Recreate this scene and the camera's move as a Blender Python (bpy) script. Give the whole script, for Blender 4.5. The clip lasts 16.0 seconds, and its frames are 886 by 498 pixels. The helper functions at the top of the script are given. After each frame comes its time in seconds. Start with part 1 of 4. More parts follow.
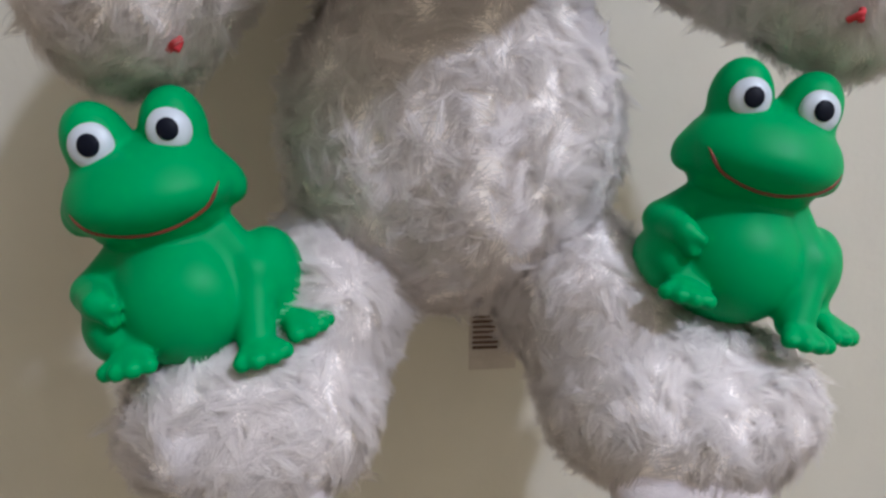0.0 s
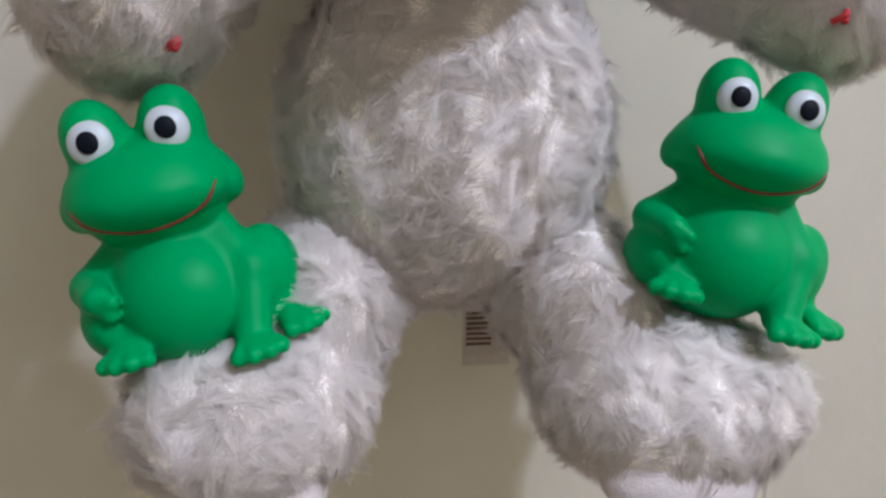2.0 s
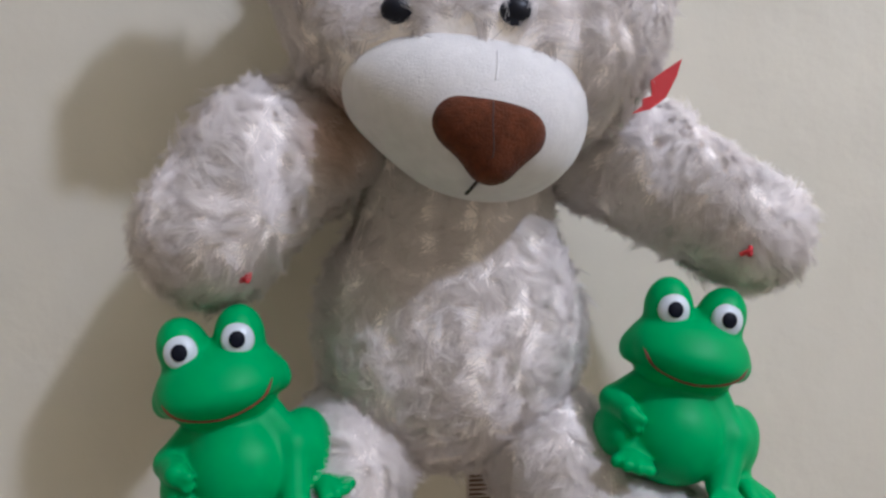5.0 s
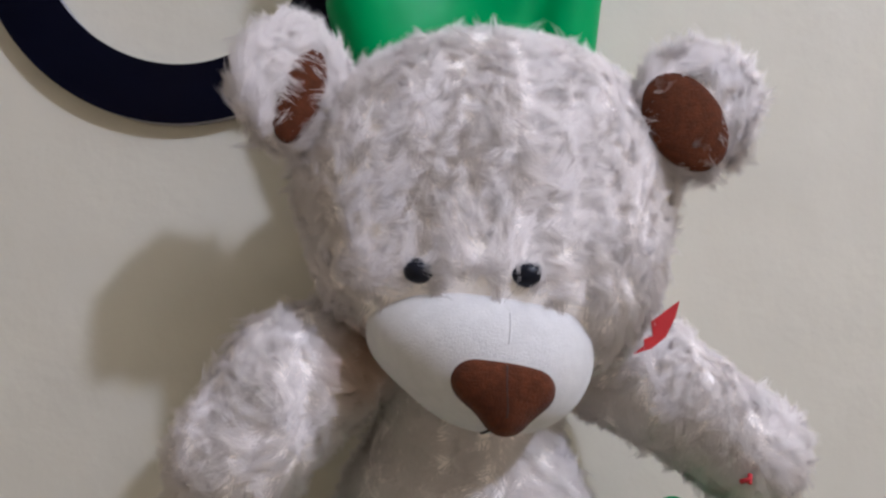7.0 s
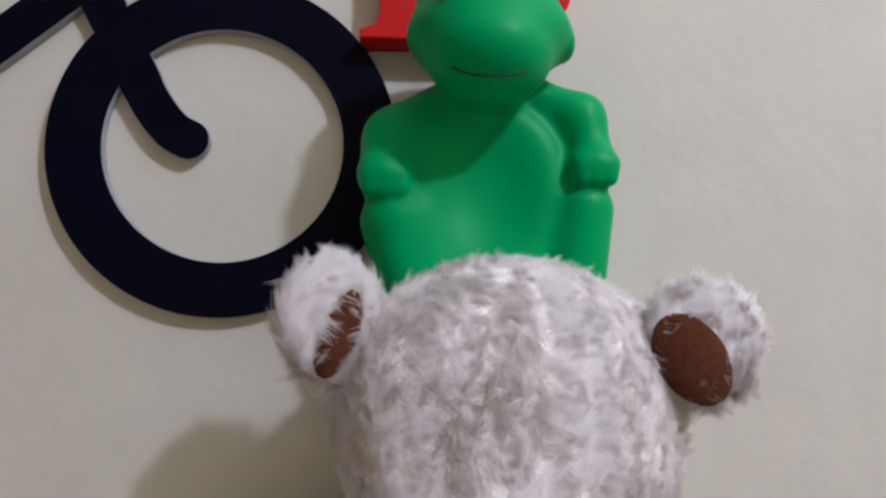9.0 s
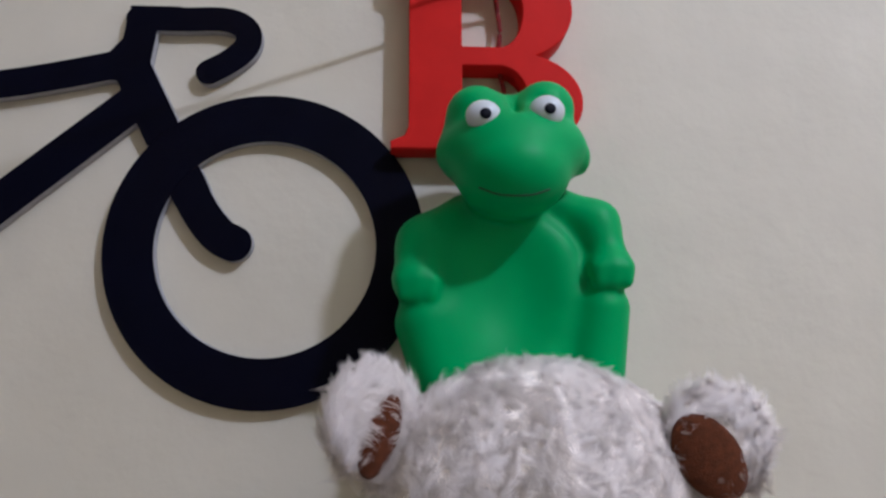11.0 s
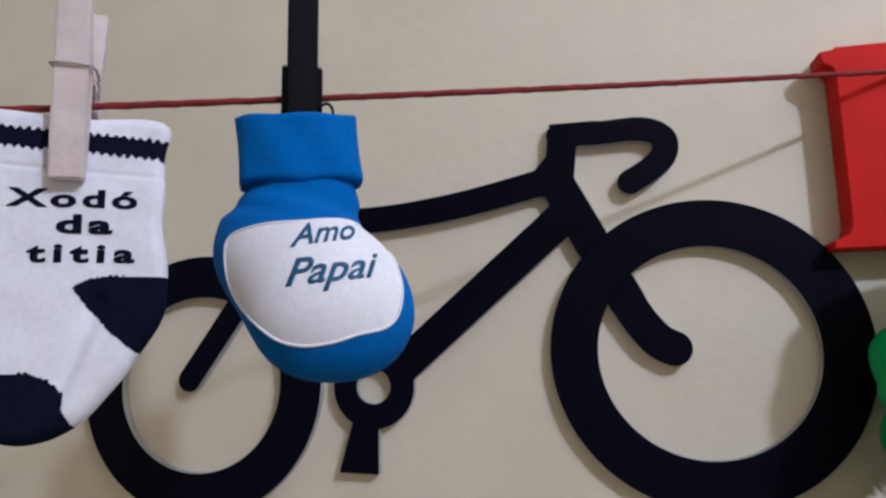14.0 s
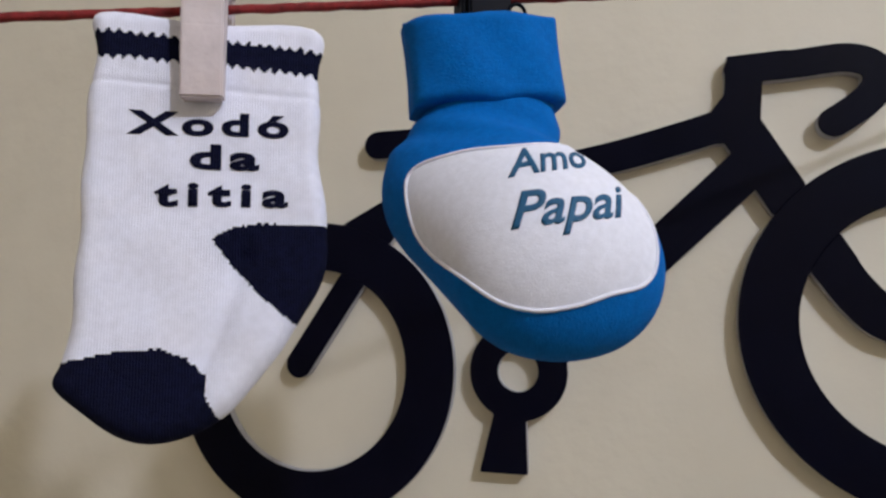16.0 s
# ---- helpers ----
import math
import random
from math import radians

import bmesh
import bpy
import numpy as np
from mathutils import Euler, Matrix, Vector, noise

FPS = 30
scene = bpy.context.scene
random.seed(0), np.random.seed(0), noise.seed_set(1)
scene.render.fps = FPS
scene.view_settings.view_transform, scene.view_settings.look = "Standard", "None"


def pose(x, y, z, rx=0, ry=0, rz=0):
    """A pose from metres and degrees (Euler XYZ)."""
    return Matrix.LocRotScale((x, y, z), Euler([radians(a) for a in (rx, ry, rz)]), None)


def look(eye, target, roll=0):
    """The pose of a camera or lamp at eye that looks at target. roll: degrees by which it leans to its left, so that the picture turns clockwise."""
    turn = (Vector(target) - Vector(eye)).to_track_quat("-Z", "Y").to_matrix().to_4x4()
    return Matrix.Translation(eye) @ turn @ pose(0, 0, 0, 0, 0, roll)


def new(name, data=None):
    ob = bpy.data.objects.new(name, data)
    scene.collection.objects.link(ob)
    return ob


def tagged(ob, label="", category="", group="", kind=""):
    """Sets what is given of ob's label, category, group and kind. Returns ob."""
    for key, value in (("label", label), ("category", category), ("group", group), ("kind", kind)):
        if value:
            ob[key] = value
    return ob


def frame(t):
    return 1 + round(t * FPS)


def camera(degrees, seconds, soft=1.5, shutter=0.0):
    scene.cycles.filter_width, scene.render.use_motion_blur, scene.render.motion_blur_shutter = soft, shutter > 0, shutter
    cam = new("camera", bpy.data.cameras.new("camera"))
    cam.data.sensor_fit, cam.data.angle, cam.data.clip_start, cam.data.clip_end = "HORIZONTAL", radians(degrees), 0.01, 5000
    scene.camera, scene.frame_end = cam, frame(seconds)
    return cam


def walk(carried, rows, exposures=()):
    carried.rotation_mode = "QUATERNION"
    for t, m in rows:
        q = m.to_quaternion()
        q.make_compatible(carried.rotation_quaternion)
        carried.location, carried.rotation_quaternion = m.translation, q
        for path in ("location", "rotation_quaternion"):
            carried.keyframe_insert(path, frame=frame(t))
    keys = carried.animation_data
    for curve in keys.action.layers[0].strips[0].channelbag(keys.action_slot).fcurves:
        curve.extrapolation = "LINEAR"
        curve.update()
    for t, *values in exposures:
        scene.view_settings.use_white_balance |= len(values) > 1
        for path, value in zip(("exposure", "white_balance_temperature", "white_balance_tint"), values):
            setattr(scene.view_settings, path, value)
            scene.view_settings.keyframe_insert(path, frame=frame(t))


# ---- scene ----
cam = camera(66.6, 16.0, soft=2.6)
PATH = [
    (0, (-0.021, -0.006, 1.285), (0.168, 1.919, 0.776), -0.1),
    (0.5, (-0.018, -0.003, 1.284), (0.184, 1.922, 0.781), -0.0),
    (1, (-0.019, -0.002, 1.284), (0.192, 1.924, 0.786), -0.1),
    (1.5, (-0.021, 0.0, 1.283), (0.198, 1.923, 0.778), 0.1),
    (2, (-0.021, -0.009, 1.285), (0.183, 1.914, 0.775), -0.0),
    (2.5, (-0.02, -0.025, 1.291), (0.197, 1.908, 0.826), -0.1),
    (3, (-0.022, -0.035, 1.297), (0.175, 1.916, 0.905), -0.6),
    (3.5, (-0.02, -0.042, 1.303), (0.153, 1.926, 0.991), -0.3),
    (3.7, (-0.021, -0.043, 1.305), (0.17, 1.927, 1.019), -0.3),
    (5.8, (-0.023, -0.055, 1.335), (0.128, 1.935, 1.201), -0.0),
    (6, (-0.024, -0.055, 1.343), (0.127, 1.935, 1.211), 0.1),
    (6.5, (-0.025, -0.059, 1.356), (0.137, 1.934, 1.306), 0.3),
    (7, (-0.027, -0.065, 1.368), (0.132, 1.929, 1.397), -0.0),
    (7.5, (-0.03, -0.074, 1.381), (0.105, 1.92, 1.462), 0.1),
    (8, (-0.032, -0.077, 1.396), (0.1, 1.914, 1.536), 0.6),
    (8.5, (-0.031, -0.083, 1.412), (0.102, 1.906, 1.581), 0.5),
    (9, (-0.034, -0.087, 1.426), (0.091, 1.899, 1.626), 0.5),
    (9.5, (-0.035, -0.092, 1.441), (0.09, 1.892, 1.66), 0.4),
    (9.7, (-0.034, -0.096, 1.439), (0.085, 1.88, 1.721), 0.2),
    (11.8, (-0.05, -0.114, 1.472), (0.019, 1.856, 1.811), -0.5),
    (12, (-0.046, -0.112, 1.488), (-0.039, 1.867, 1.774), -0.1),
    (12.5, (-0.057, -0.117, 1.501), (-0.093, 1.858, 1.812), -0.5),
    (13, (-0.103, -0.135, 1.509), (-0.269, 1.833, 1.823), -1.1),
    (13.5, (-0.137, -0.143, 1.509), (-0.516, 1.791, 1.85), -0.8),
    (14, (-0.181, -0.148, 1.506), (-0.564, 1.791, 1.813), -1.1),
    (14.5, (-0.204, -0.143, 1.5), (-0.655, 1.783, 1.797), -0.8),
    (15, (-0.234, -0.118, 1.504), (-0.709, 1.802, 1.8), -1.1),
    (15.5, (-0.242, -0.109, 1.503), (-0.724, 1.811, 1.791), -1.2),
    (16, (-0.248, -0.102, 1.502), (-0.74, 1.816, 1.782), -1.2),
]
EXPOSURES = [(0.0, -0.42, 5600, 16), (3.5, -0.40, 5600, 16), (7.0, -0.56, 5650, 19), (9.5, -0.68, 5650, 19), (12.5, -0.88, 5600, 20), (14.0, -0.60, 5850, 17), (16.0, -0.58, 6050, 16)]
walk(cam, [(t, look(eye, target, roll)) for t, eye, target, roll in PATH], exposures=EXPOSURES)


# ---- world, light ----
world = bpy.data.worlds.new("room_air")
scene.world = world
world.use_nodes = True
world.node_tree.nodes["Background"].inputs[0].default_value = (1.0, 0.94, 0.85, 1)
world.node_tree.nodes["Background"].inputs[1].default_value = 0.01
WALL = 0.23            # the wall's face
LAMP = (0.77, -0.74, 2.42)


# ---- materials ----
def material(name, colour, rough=0.6, scale=40.0, vary=0.12, bump=0.0, bump_scale=200.0, metal=0.0, sheen=0.0, coat=0.0,
             subsurface=0.0, second=None, second_scale=12.0, amount=0.35, detail=6.0, random_tint=0.0, specular=0.5, relief=0.0006):
    """A principled surface with colour variation at two scales and fine relief."""
    m = bpy.data.materials.new(name)
    m.use_nodes = True
    t = m.node_tree
    b = t.nodes["Principled BSDF"]
    co = t.nodes.new("ShaderNodeTexCoord")

    def noise_at(s, d=detail):
        n = t.nodes.new("ShaderNodeTexNoise")
        n.inputs["Scale"].default_value = s
        n.inputs["Detail"].default_value = d
        t.links.new(co.outputs["Object"], n.inputs["Vector"])
        return n
    fine = noise_at(scale)
    ramp = t.nodes.new("ShaderNodeMapRange")
    ramp.inputs["From Min"].default_value, ramp.inputs["From Max"].default_value = 0.3, 0.7
    ramp.inputs["To Min"].default_value, ramp.inputs["To Max"].default_value = 1 - vary, 1 + vary
    t.links.new(fine.outputs["Fac"], ramp.inputs["Value"])
    base = t.nodes.new("ShaderNodeMix")
    base.data_type = "RGBA"
    base.inputs["A"].default_value = (*colour, 1)
    base.inputs["B"].default_value = (*(second or colour), 1)
    large = noise_at(second_scale, 3.0)
    lift = t.nodes.new("ShaderNodeMapRange")
    lift.inputs["From Min"].default_value, lift.inputs["From Max"].default_value = 0.45, 0.7
    lift.inputs["To Max"].default_value = amount
    t.links.new(large.outputs["Fac"], lift.inputs["Value"])
    t.links.new(lift.outputs["Result"], base.inputs["Factor"])
    mul = t.nodes.new("ShaderNodeMix")
    mul.data_type, mul.blend_type = "RGBA", "MULTIPLY"
    mul.inputs["Factor"].default_value = 1
    t.links.new(base.outputs["Result"], mul.inputs["A"])
    t.links.new(ramp.outputs["Result"], mul.inputs["B"])
    out = mul.outputs["Result"]
    if random_tint:
        geo = t.nodes.new("ShaderNodeNewGeometry")
        rr = t.nodes.new("ShaderNodeMapRange")
        rr.inputs["To Min"].default_value, rr.inputs["To Max"].default_value = 1 - random_tint, 1 + random_tint * 0.6
        t.links.new(geo.outputs["Random Per Island"], rr.inputs["Value"])
        m2 = t.nodes.new("ShaderNodeMix")
        m2.data_type, m2.blend_type = "RGBA", "MULTIPLY"
        m2.inputs["Factor"].default_value = 1
        t.links.new(out, m2.inputs["A"])
        t.links.new(rr.outputs["Result"], m2.inputs["B"])
        out = m2.outputs["Result"]
    t.links.new(out, b.inputs["Base Color"])
    b.inputs["Roughness"].default_value = rough
    b.inputs["Metallic"].default_value = metal
    b.inputs["Sheen Weight"].default_value = sheen
    b.inputs["Coat Weight"].default_value = coat
    b.inputs["Specular IOR Level"].default_value = specular
    if subsurface:
        b.inputs["Subsurface Weight"].default_value = subsurface
        b.inputs["Subsurface Radius"].default_value = (0.4, 1.0, 0.4)
        b.inputs["Subsurface Scale"].default_value = 0.004
    if bump:
        n = noise_at(bump_scale)
        bp = t.nodes.new("ShaderNodeBump")
        bp.inputs["Strength"].default_value = bump
        bp.inputs["Distance"].default_value = relief
        t.links.new(n.outputs["Fac"], bp.inputs["Height"])
        t.links.new(bp.outputs["Normal"], b.inputs["Normal"])
    return m


def ribbed(m, axis, frequency, strength):
    """Adds knitted ribs along one axis of the object to a material's relief."""
    t = m.node_tree
    b = t.nodes["Principled BSDF"]
    co = t.nodes.new("ShaderNodeTexCoord")
    w = t.nodes.new("ShaderNodeTexWave")
    w.bands_direction = axis
    w.inputs["Scale"].default_value = frequency
    w.inputs["Distortion"].default_value = 1.2
    w.inputs["Detail"].default_value = 2
    t.links.new(co.outputs["Object"], w.inputs["Vector"])
    bp = t.nodes.new("ShaderNodeBump")
    bp.inputs["Strength"].default_value = strength
    bp.inputs["Distance"].default_value = 0.0005
    t.links.new(w.outputs["Fac"], bp.inputs["Height"])
    for link in list(b.inputs["Normal"].links):
        t.links.new(link.from_socket, bp.inputs["Normal"])
    t.links.new(bp.outputs["Normal"], b.inputs["Normal"])
    return m


M_WALL = material("cream_wall_paint", (0.634, 0.594, 0.5), 0.7, 26, 0.03, 0.3, 90, second=(0.588, 0.548, 0.454), second_scale=7.0, amount=0.6, relief=0.0016)
M_CEIL = material("cream_ceiling_paint", (0.82, 0.76, 0.64), 0.9, 5, 0.03, 0.2, 40)
M_PLAIN = material("plain_wall_paint", (0.78, 0.69, 0.52), 0.85, 5, 0.03, 0.3, 50)
M_FLOOR = material("beige_tile", (0.42, 0.36, 0.28), 0.35, 8, 0.08)
M_FUR = material("cream_plush", (0.99, 0.938, 0.915), 0.55, 60, 0.03, specular=0.35, second=(0.995, 0.935, 0.90), second_scale=28, amount=0.5, random_tint=0.05)
M_SKIN = material("plush_backing", (0.97, 0.91, 0.87), 0.9, 300, 0.03, 0.3, 900, second=(0.95, 0.87, 0.81), second_scale=30)
M_VEL = material("white_velour", (0.63, 0.61, 0.605), 0.85, 260, 0.05, 0.35, 1400, sheen=0.3, second=(0.647, 0.622, 0.622), second_scale=40)
M_SOLE = material("pinkish_sole_velour", (0.622, 0.554, 0.554), 0.85, 300, 0.06, 0.5, 1500, sheen=0.4)
M_BROWN = material("brown_velour", (0.085, 0.023, 0.008), 0.9, 420, 0.25, 0.7, 1500, sheen=0.08, specular=0.15, second=(0.125, 0.038, 0.015), second_scale=80, amount=0.6)
M_EYE = material("black_bead", (0.006, 0.007, 0.014), 0.4, 100, 0.05, specular=0.25)
M_THREAD = material("dark_thread", (0.03, 0.02, 0.018), 0.7, 300, 0.2)
M_RED_SPOT = material("red_stitch", (0.546, 0.0252, 0.0336), 0.7, 300, 0.15)
M_GREEN = material("green_vinyl", (0, 0.319, 0.0882), 0.45, 30, 0.04, 0.06, 500, subsurface=0.1, specular=0.14, second=(0, 0.29, 0.0815), second_scale=25)
M_WHITE = material("white_eye_paint", (0.538, 0.58, 0.63), 0.35, 80, 0.04)
M_BLACK = material("black_pupil_paint", (0.004, 0.005, 0.012), 0.5, 80, 0.05, specular=0.12)
M_MOUTH = material("red_mouth_paint", (0.17, 0.022, 0.010), 0.5, 300, 0.2)
M_BIKE = material("black_navy_lacquer", (0.0020, 0.0022, 0.0085), 0.45, 40, 0.15, 0.12, 300, specular=0.06, second=(0.0035, 0.0023, 0.005), second_scale=15)
M_EDGE = material("pale_cut_edge", (0.353, 0.353, 0.378), 0.7, 120, 0.15, 0.3, 400)
M_REDB = material("red_lacquered_wood", (0.554, 0.0126, 0.0084), 0.6, 50, 0.06, 0.2, 250, specular=0.12, second=(0.504, 0.0109, 0.00756), second_scale=18)
M_STRING = material("dark_red_cord", (0.185, 0.0101, 0.0101), 0.85, 500, 0.35, 0.6, 900)
M_SOCK = ribbed(material("white_knit", (0.71, 0.725, 0.86), 0.9, 400, 0.05, 0.2, 1800, sheen=0.3, second=(0.638, 0.622, 0.672), second_scale=45), "X", 420, 0.16)
M_NAVY = ribbed(material("navy_knit", (0.005, 0.006, 0.022), 0.95, 500, 0.3, 0.6, 1500, specular=0.08), "X", 420, 0.4)
M_BLUE = material("blue_jersey", (0, 0.113, 0.42), 0.9, 500, 0.10, 0.5, 1600, specular=0.15, second=(0, 0.102, 0.37), second_scale=50, amount=0.6)
M_PATCH = material("white_jersey", (0.70, 0.715, 0.82), 0.9, 500, 0.05, 0.22, 2000, sheen=0.2)
M_LETTER = material("blue_print", (0, 0.0714, 0.168), 0.7, 300, 0.15)
M_WOOD = material("whitewashed_wood", (0.588, 0.521, 0.538), 0.75, 120, 0.10, 0.5, 260, second=(0.437, 0.353, 0.336), second_scale=60, amount=0.6)
M_CLIP = material("black_plastic", (0.0025, 0.0025, 0.006), 0.55, 60, 0.1, 0.15, 300, specular=0.07)
M_STEEL = material("spring_steel", (0.55, 0.52, 0.52), 0.35, 80, 0.1, metal=1.0)
M_TAG = material("woven_label", (0.521, 0.462, 0.403), 0.8, 300, 0.06, 0.4, 1200)
M_INK = material("brown_ink", (0.13, 0.07, 0.05), 0.8, 300, 0.2)
M_RIBBON = material("red_satin", (0.462, 0.0168, 0.021), 0.5, 200, 0.08, 0.2, 600)

# thin pile lets light through
_t = M_FUR.node_tree
_b, _o = _t.nodes["Principled BSDF"], _t.nodes["Material Output"]
# brownish tint in the pile under the chin, fading out from one point
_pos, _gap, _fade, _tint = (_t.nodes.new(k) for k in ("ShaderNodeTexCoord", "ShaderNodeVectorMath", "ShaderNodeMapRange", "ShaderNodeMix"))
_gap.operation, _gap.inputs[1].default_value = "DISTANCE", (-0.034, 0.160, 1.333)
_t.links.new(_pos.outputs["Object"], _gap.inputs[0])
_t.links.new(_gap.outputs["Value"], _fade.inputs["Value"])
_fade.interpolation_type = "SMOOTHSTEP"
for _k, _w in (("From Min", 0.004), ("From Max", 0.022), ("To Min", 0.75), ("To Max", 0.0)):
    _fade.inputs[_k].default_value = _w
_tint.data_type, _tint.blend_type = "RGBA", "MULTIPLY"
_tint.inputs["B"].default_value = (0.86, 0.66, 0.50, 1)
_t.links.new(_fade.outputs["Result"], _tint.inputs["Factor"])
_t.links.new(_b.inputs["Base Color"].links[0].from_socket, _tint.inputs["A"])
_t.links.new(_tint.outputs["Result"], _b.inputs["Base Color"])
_tr, _mx = _t.nodes.new("ShaderNodeBsdfTranslucent"), _t.nodes.new("ShaderNodeMixShader")
_t.links.new(_b.inputs["Base Color"].links[0].from_socket, _tr.inputs["Color"])
_mx.inputs["Fac"].default_value = 0.42
_t.links.new(_b.outputs["BSDF"], _mx.inputs[1])
_t.links.new(_tr.outputs["BSDF"], _mx.inputs[2])
_cl, _mc = _t.nodes.new("ShaderNodeBsdfTransparent"), _t.nodes.new("ShaderNodeMixShader")
_mc.inputs["Fac"].default_value = 0.40
_t.links.new(_mx.outputs["Shader"], _mc.inputs[1])
_t.links.new(_cl.outputs["BSDF"], _mc.inputs[2])
_t.links.new(_mc.outputs["Shader"], _o.inputs["Surface"])


# ---- geometry helpers ----
def mesh_from(name, verts, faces, mats, smooth=True, slots=None):
    me = bpy.data.meshes.new(name)
    verts = np.asarray(verts, float)
    sizes = np.array([len(f) for f in faces], np.int32)
    flat = np.concatenate([np.asarray(f, np.int32) for f in faces])
    fill(me, verts, flat, sizes, smooth, slots)
    for m in mats:
        me.materials.append(m)
    return me


def fill(me, verts, flat, sizes, smooth=True, slots=None):
    me.vertices.add(len(verts))
    me.vertices.foreach_set("co", np.ascontiguousarray(verts, np.float32).ravel())
    me.loops.add(len(flat))
    me.loops.foreach_set("vertex_index", np.ascontiguousarray(flat, np.int32))
    me.polygons.add(len(sizes))
    starts = np.concatenate(([0], np.cumsum(sizes)[:-1])).astype(np.int32)
    me.polygons.foreach_set("loop_start", starts)
    me.update(calc_edges=True)
    me.polygons.foreach_set("use_smooth", np.full(len(sizes), smooth))
    if slots is not None:
        me.polygons.foreach_set("material_index", np.ascontiguousarray(slots, np.int32))
    me.update()
    me.validate()


def part(name, me, parent=None, label="", at=None):
    """Links a mesh as one object under a thing or a part, in the parent's space."""
    ob = new(name, me)
    if parent is not None:
        ob.parent = parent
    if at is not None:
        ob.matrix_local = at
    if label:
        tagged(ob, label)
    return ob


def thing(name, m, label, category, group="", kind=""):
    ob = new(name)
    ob.empty_display_size = 0.01
    ob.matrix_world = m
    return tagged(ob, label, category, group, kind)


def bm_mesh(name, bm, mat, smooth=False):
    me = bpy.data.meshes.new(name)
    bm.to_mesh(me)
    bm.free()
    me.materials.append(mat)
    if smooth:
        me.polygons.foreach_set("use_smooth", np.full(len(me.polygons), True))
    return me


def slab(name, lo, hi, mat, bevel=0.0):
    bm = bmesh.new()
    bmesh.ops.create_cube(bm, size=1)
    for v in bm.verts:
        v.co = Vector([lo[i] + (v.co[i] + 0.5) * (hi[i] - lo[i]) for i in range(3)])
    if bevel:
        bmesh.ops.bevel(bm, geom=bm.edges[:], offset=bevel, segments=2, affect="EDGES")
    return bm_mesh(name, bm, mat)


def tube(name, points, radius, mat, sides=8, twist=False):
    """A round cord along points."""
    p = np.asarray(points, float)
    n = len(p)
    r = np.full(n, radius) if np.isscalar(radius) else np.asarray(radius, float)
    d = np.gradient(p, axis=0)
    d /= np.linalg.norm(d, axis=1)[:, None]
    ref = np.array([0.0, 0.0, 1.0]) if abs(d[:, 2]).mean() < 0.8 else np.array([1.0, 0.0, 0.0])
    a = np.cross(d, ref)
    a /= np.linalg.norm(a, axis=1)[:, None]
    b = np.cross(d, a)
    verts, faces = [], []
    for i in range(n):
        for k in range(sides):
            w = 2 * math.pi * k / sides
            rr = r[i] * (1 + (0.18 * math.cos(3 * (w + i * 0.8)) if twist else 0))
            verts.append(p[i] + rr * (math.cos(w) * a[i] + math.sin(w) * b[i]))
    for i in range(n - 1):
        for k in range(sides):
            k2 = (k + 1) % sides
            faces.append((i * sides + k, i * sides + k2, (i + 1) * sides + k2, (i + 1) * sides + k))
    faces.append(tuple(range(sides))[::-1])
    faces.append(tuple((n - 1) * sides + k for k in range(sides)))
    return mesh_from(name, verts, faces, [mat])


def turn(rx=0, ry=0, rz=0):
    return np.array(Euler([radians(a) for a in (rx, ry, rz)]).to_matrix())


def ell(c, r, rot=(0, 0, 0), k=0.004, cut=False):
    return ("e", np.array(c, float), np.array(r, float), turn(*rot), k, cut)


def cap(a, b, ra, rb, k=0.004, cut=False):
    return ("c", np.array(a, float), np.array(b, float), (ra, rb), k, cut)


def field(prims, p):
    """Distance to a smooth union of rounded forms."""
    d = None
    for q in prims:
        if q[0] == "e":
            l = (p - q[1]) @ q[3]
            k0 = np.linalg.norm(l / q[2], axis=-1)
            k1 = np.linalg.norm(l / q[2] ** 2, axis=-1) + 1e-9
            v = k0 * (k0 - 1) / k1
        else:
            ab = q[2] - q[1]
            s = np.clip(((p - q[1]) @ ab) / (ab @ ab), 0, 1)
            v = np.linalg.norm(p - (q[1] + s[..., None] * ab), axis=-1) - (q[3][0] + s * (q[3][1] - q[3][0]))
        k, cut = q[-2], q[-1]
        if d is None:
            d = v
        elif cut:
            h = np.clip(0.5 - 0.5 * (d + v) / k, 0, 1)
            d = d + (-v - d) * h + k * h * (1 - h)
        else:
            h = np.clip(0.5 + 0.5 * (d - v) / k, 0, 1)
            d = d + (v - d) * h - k * h * (1 - h)
    return d


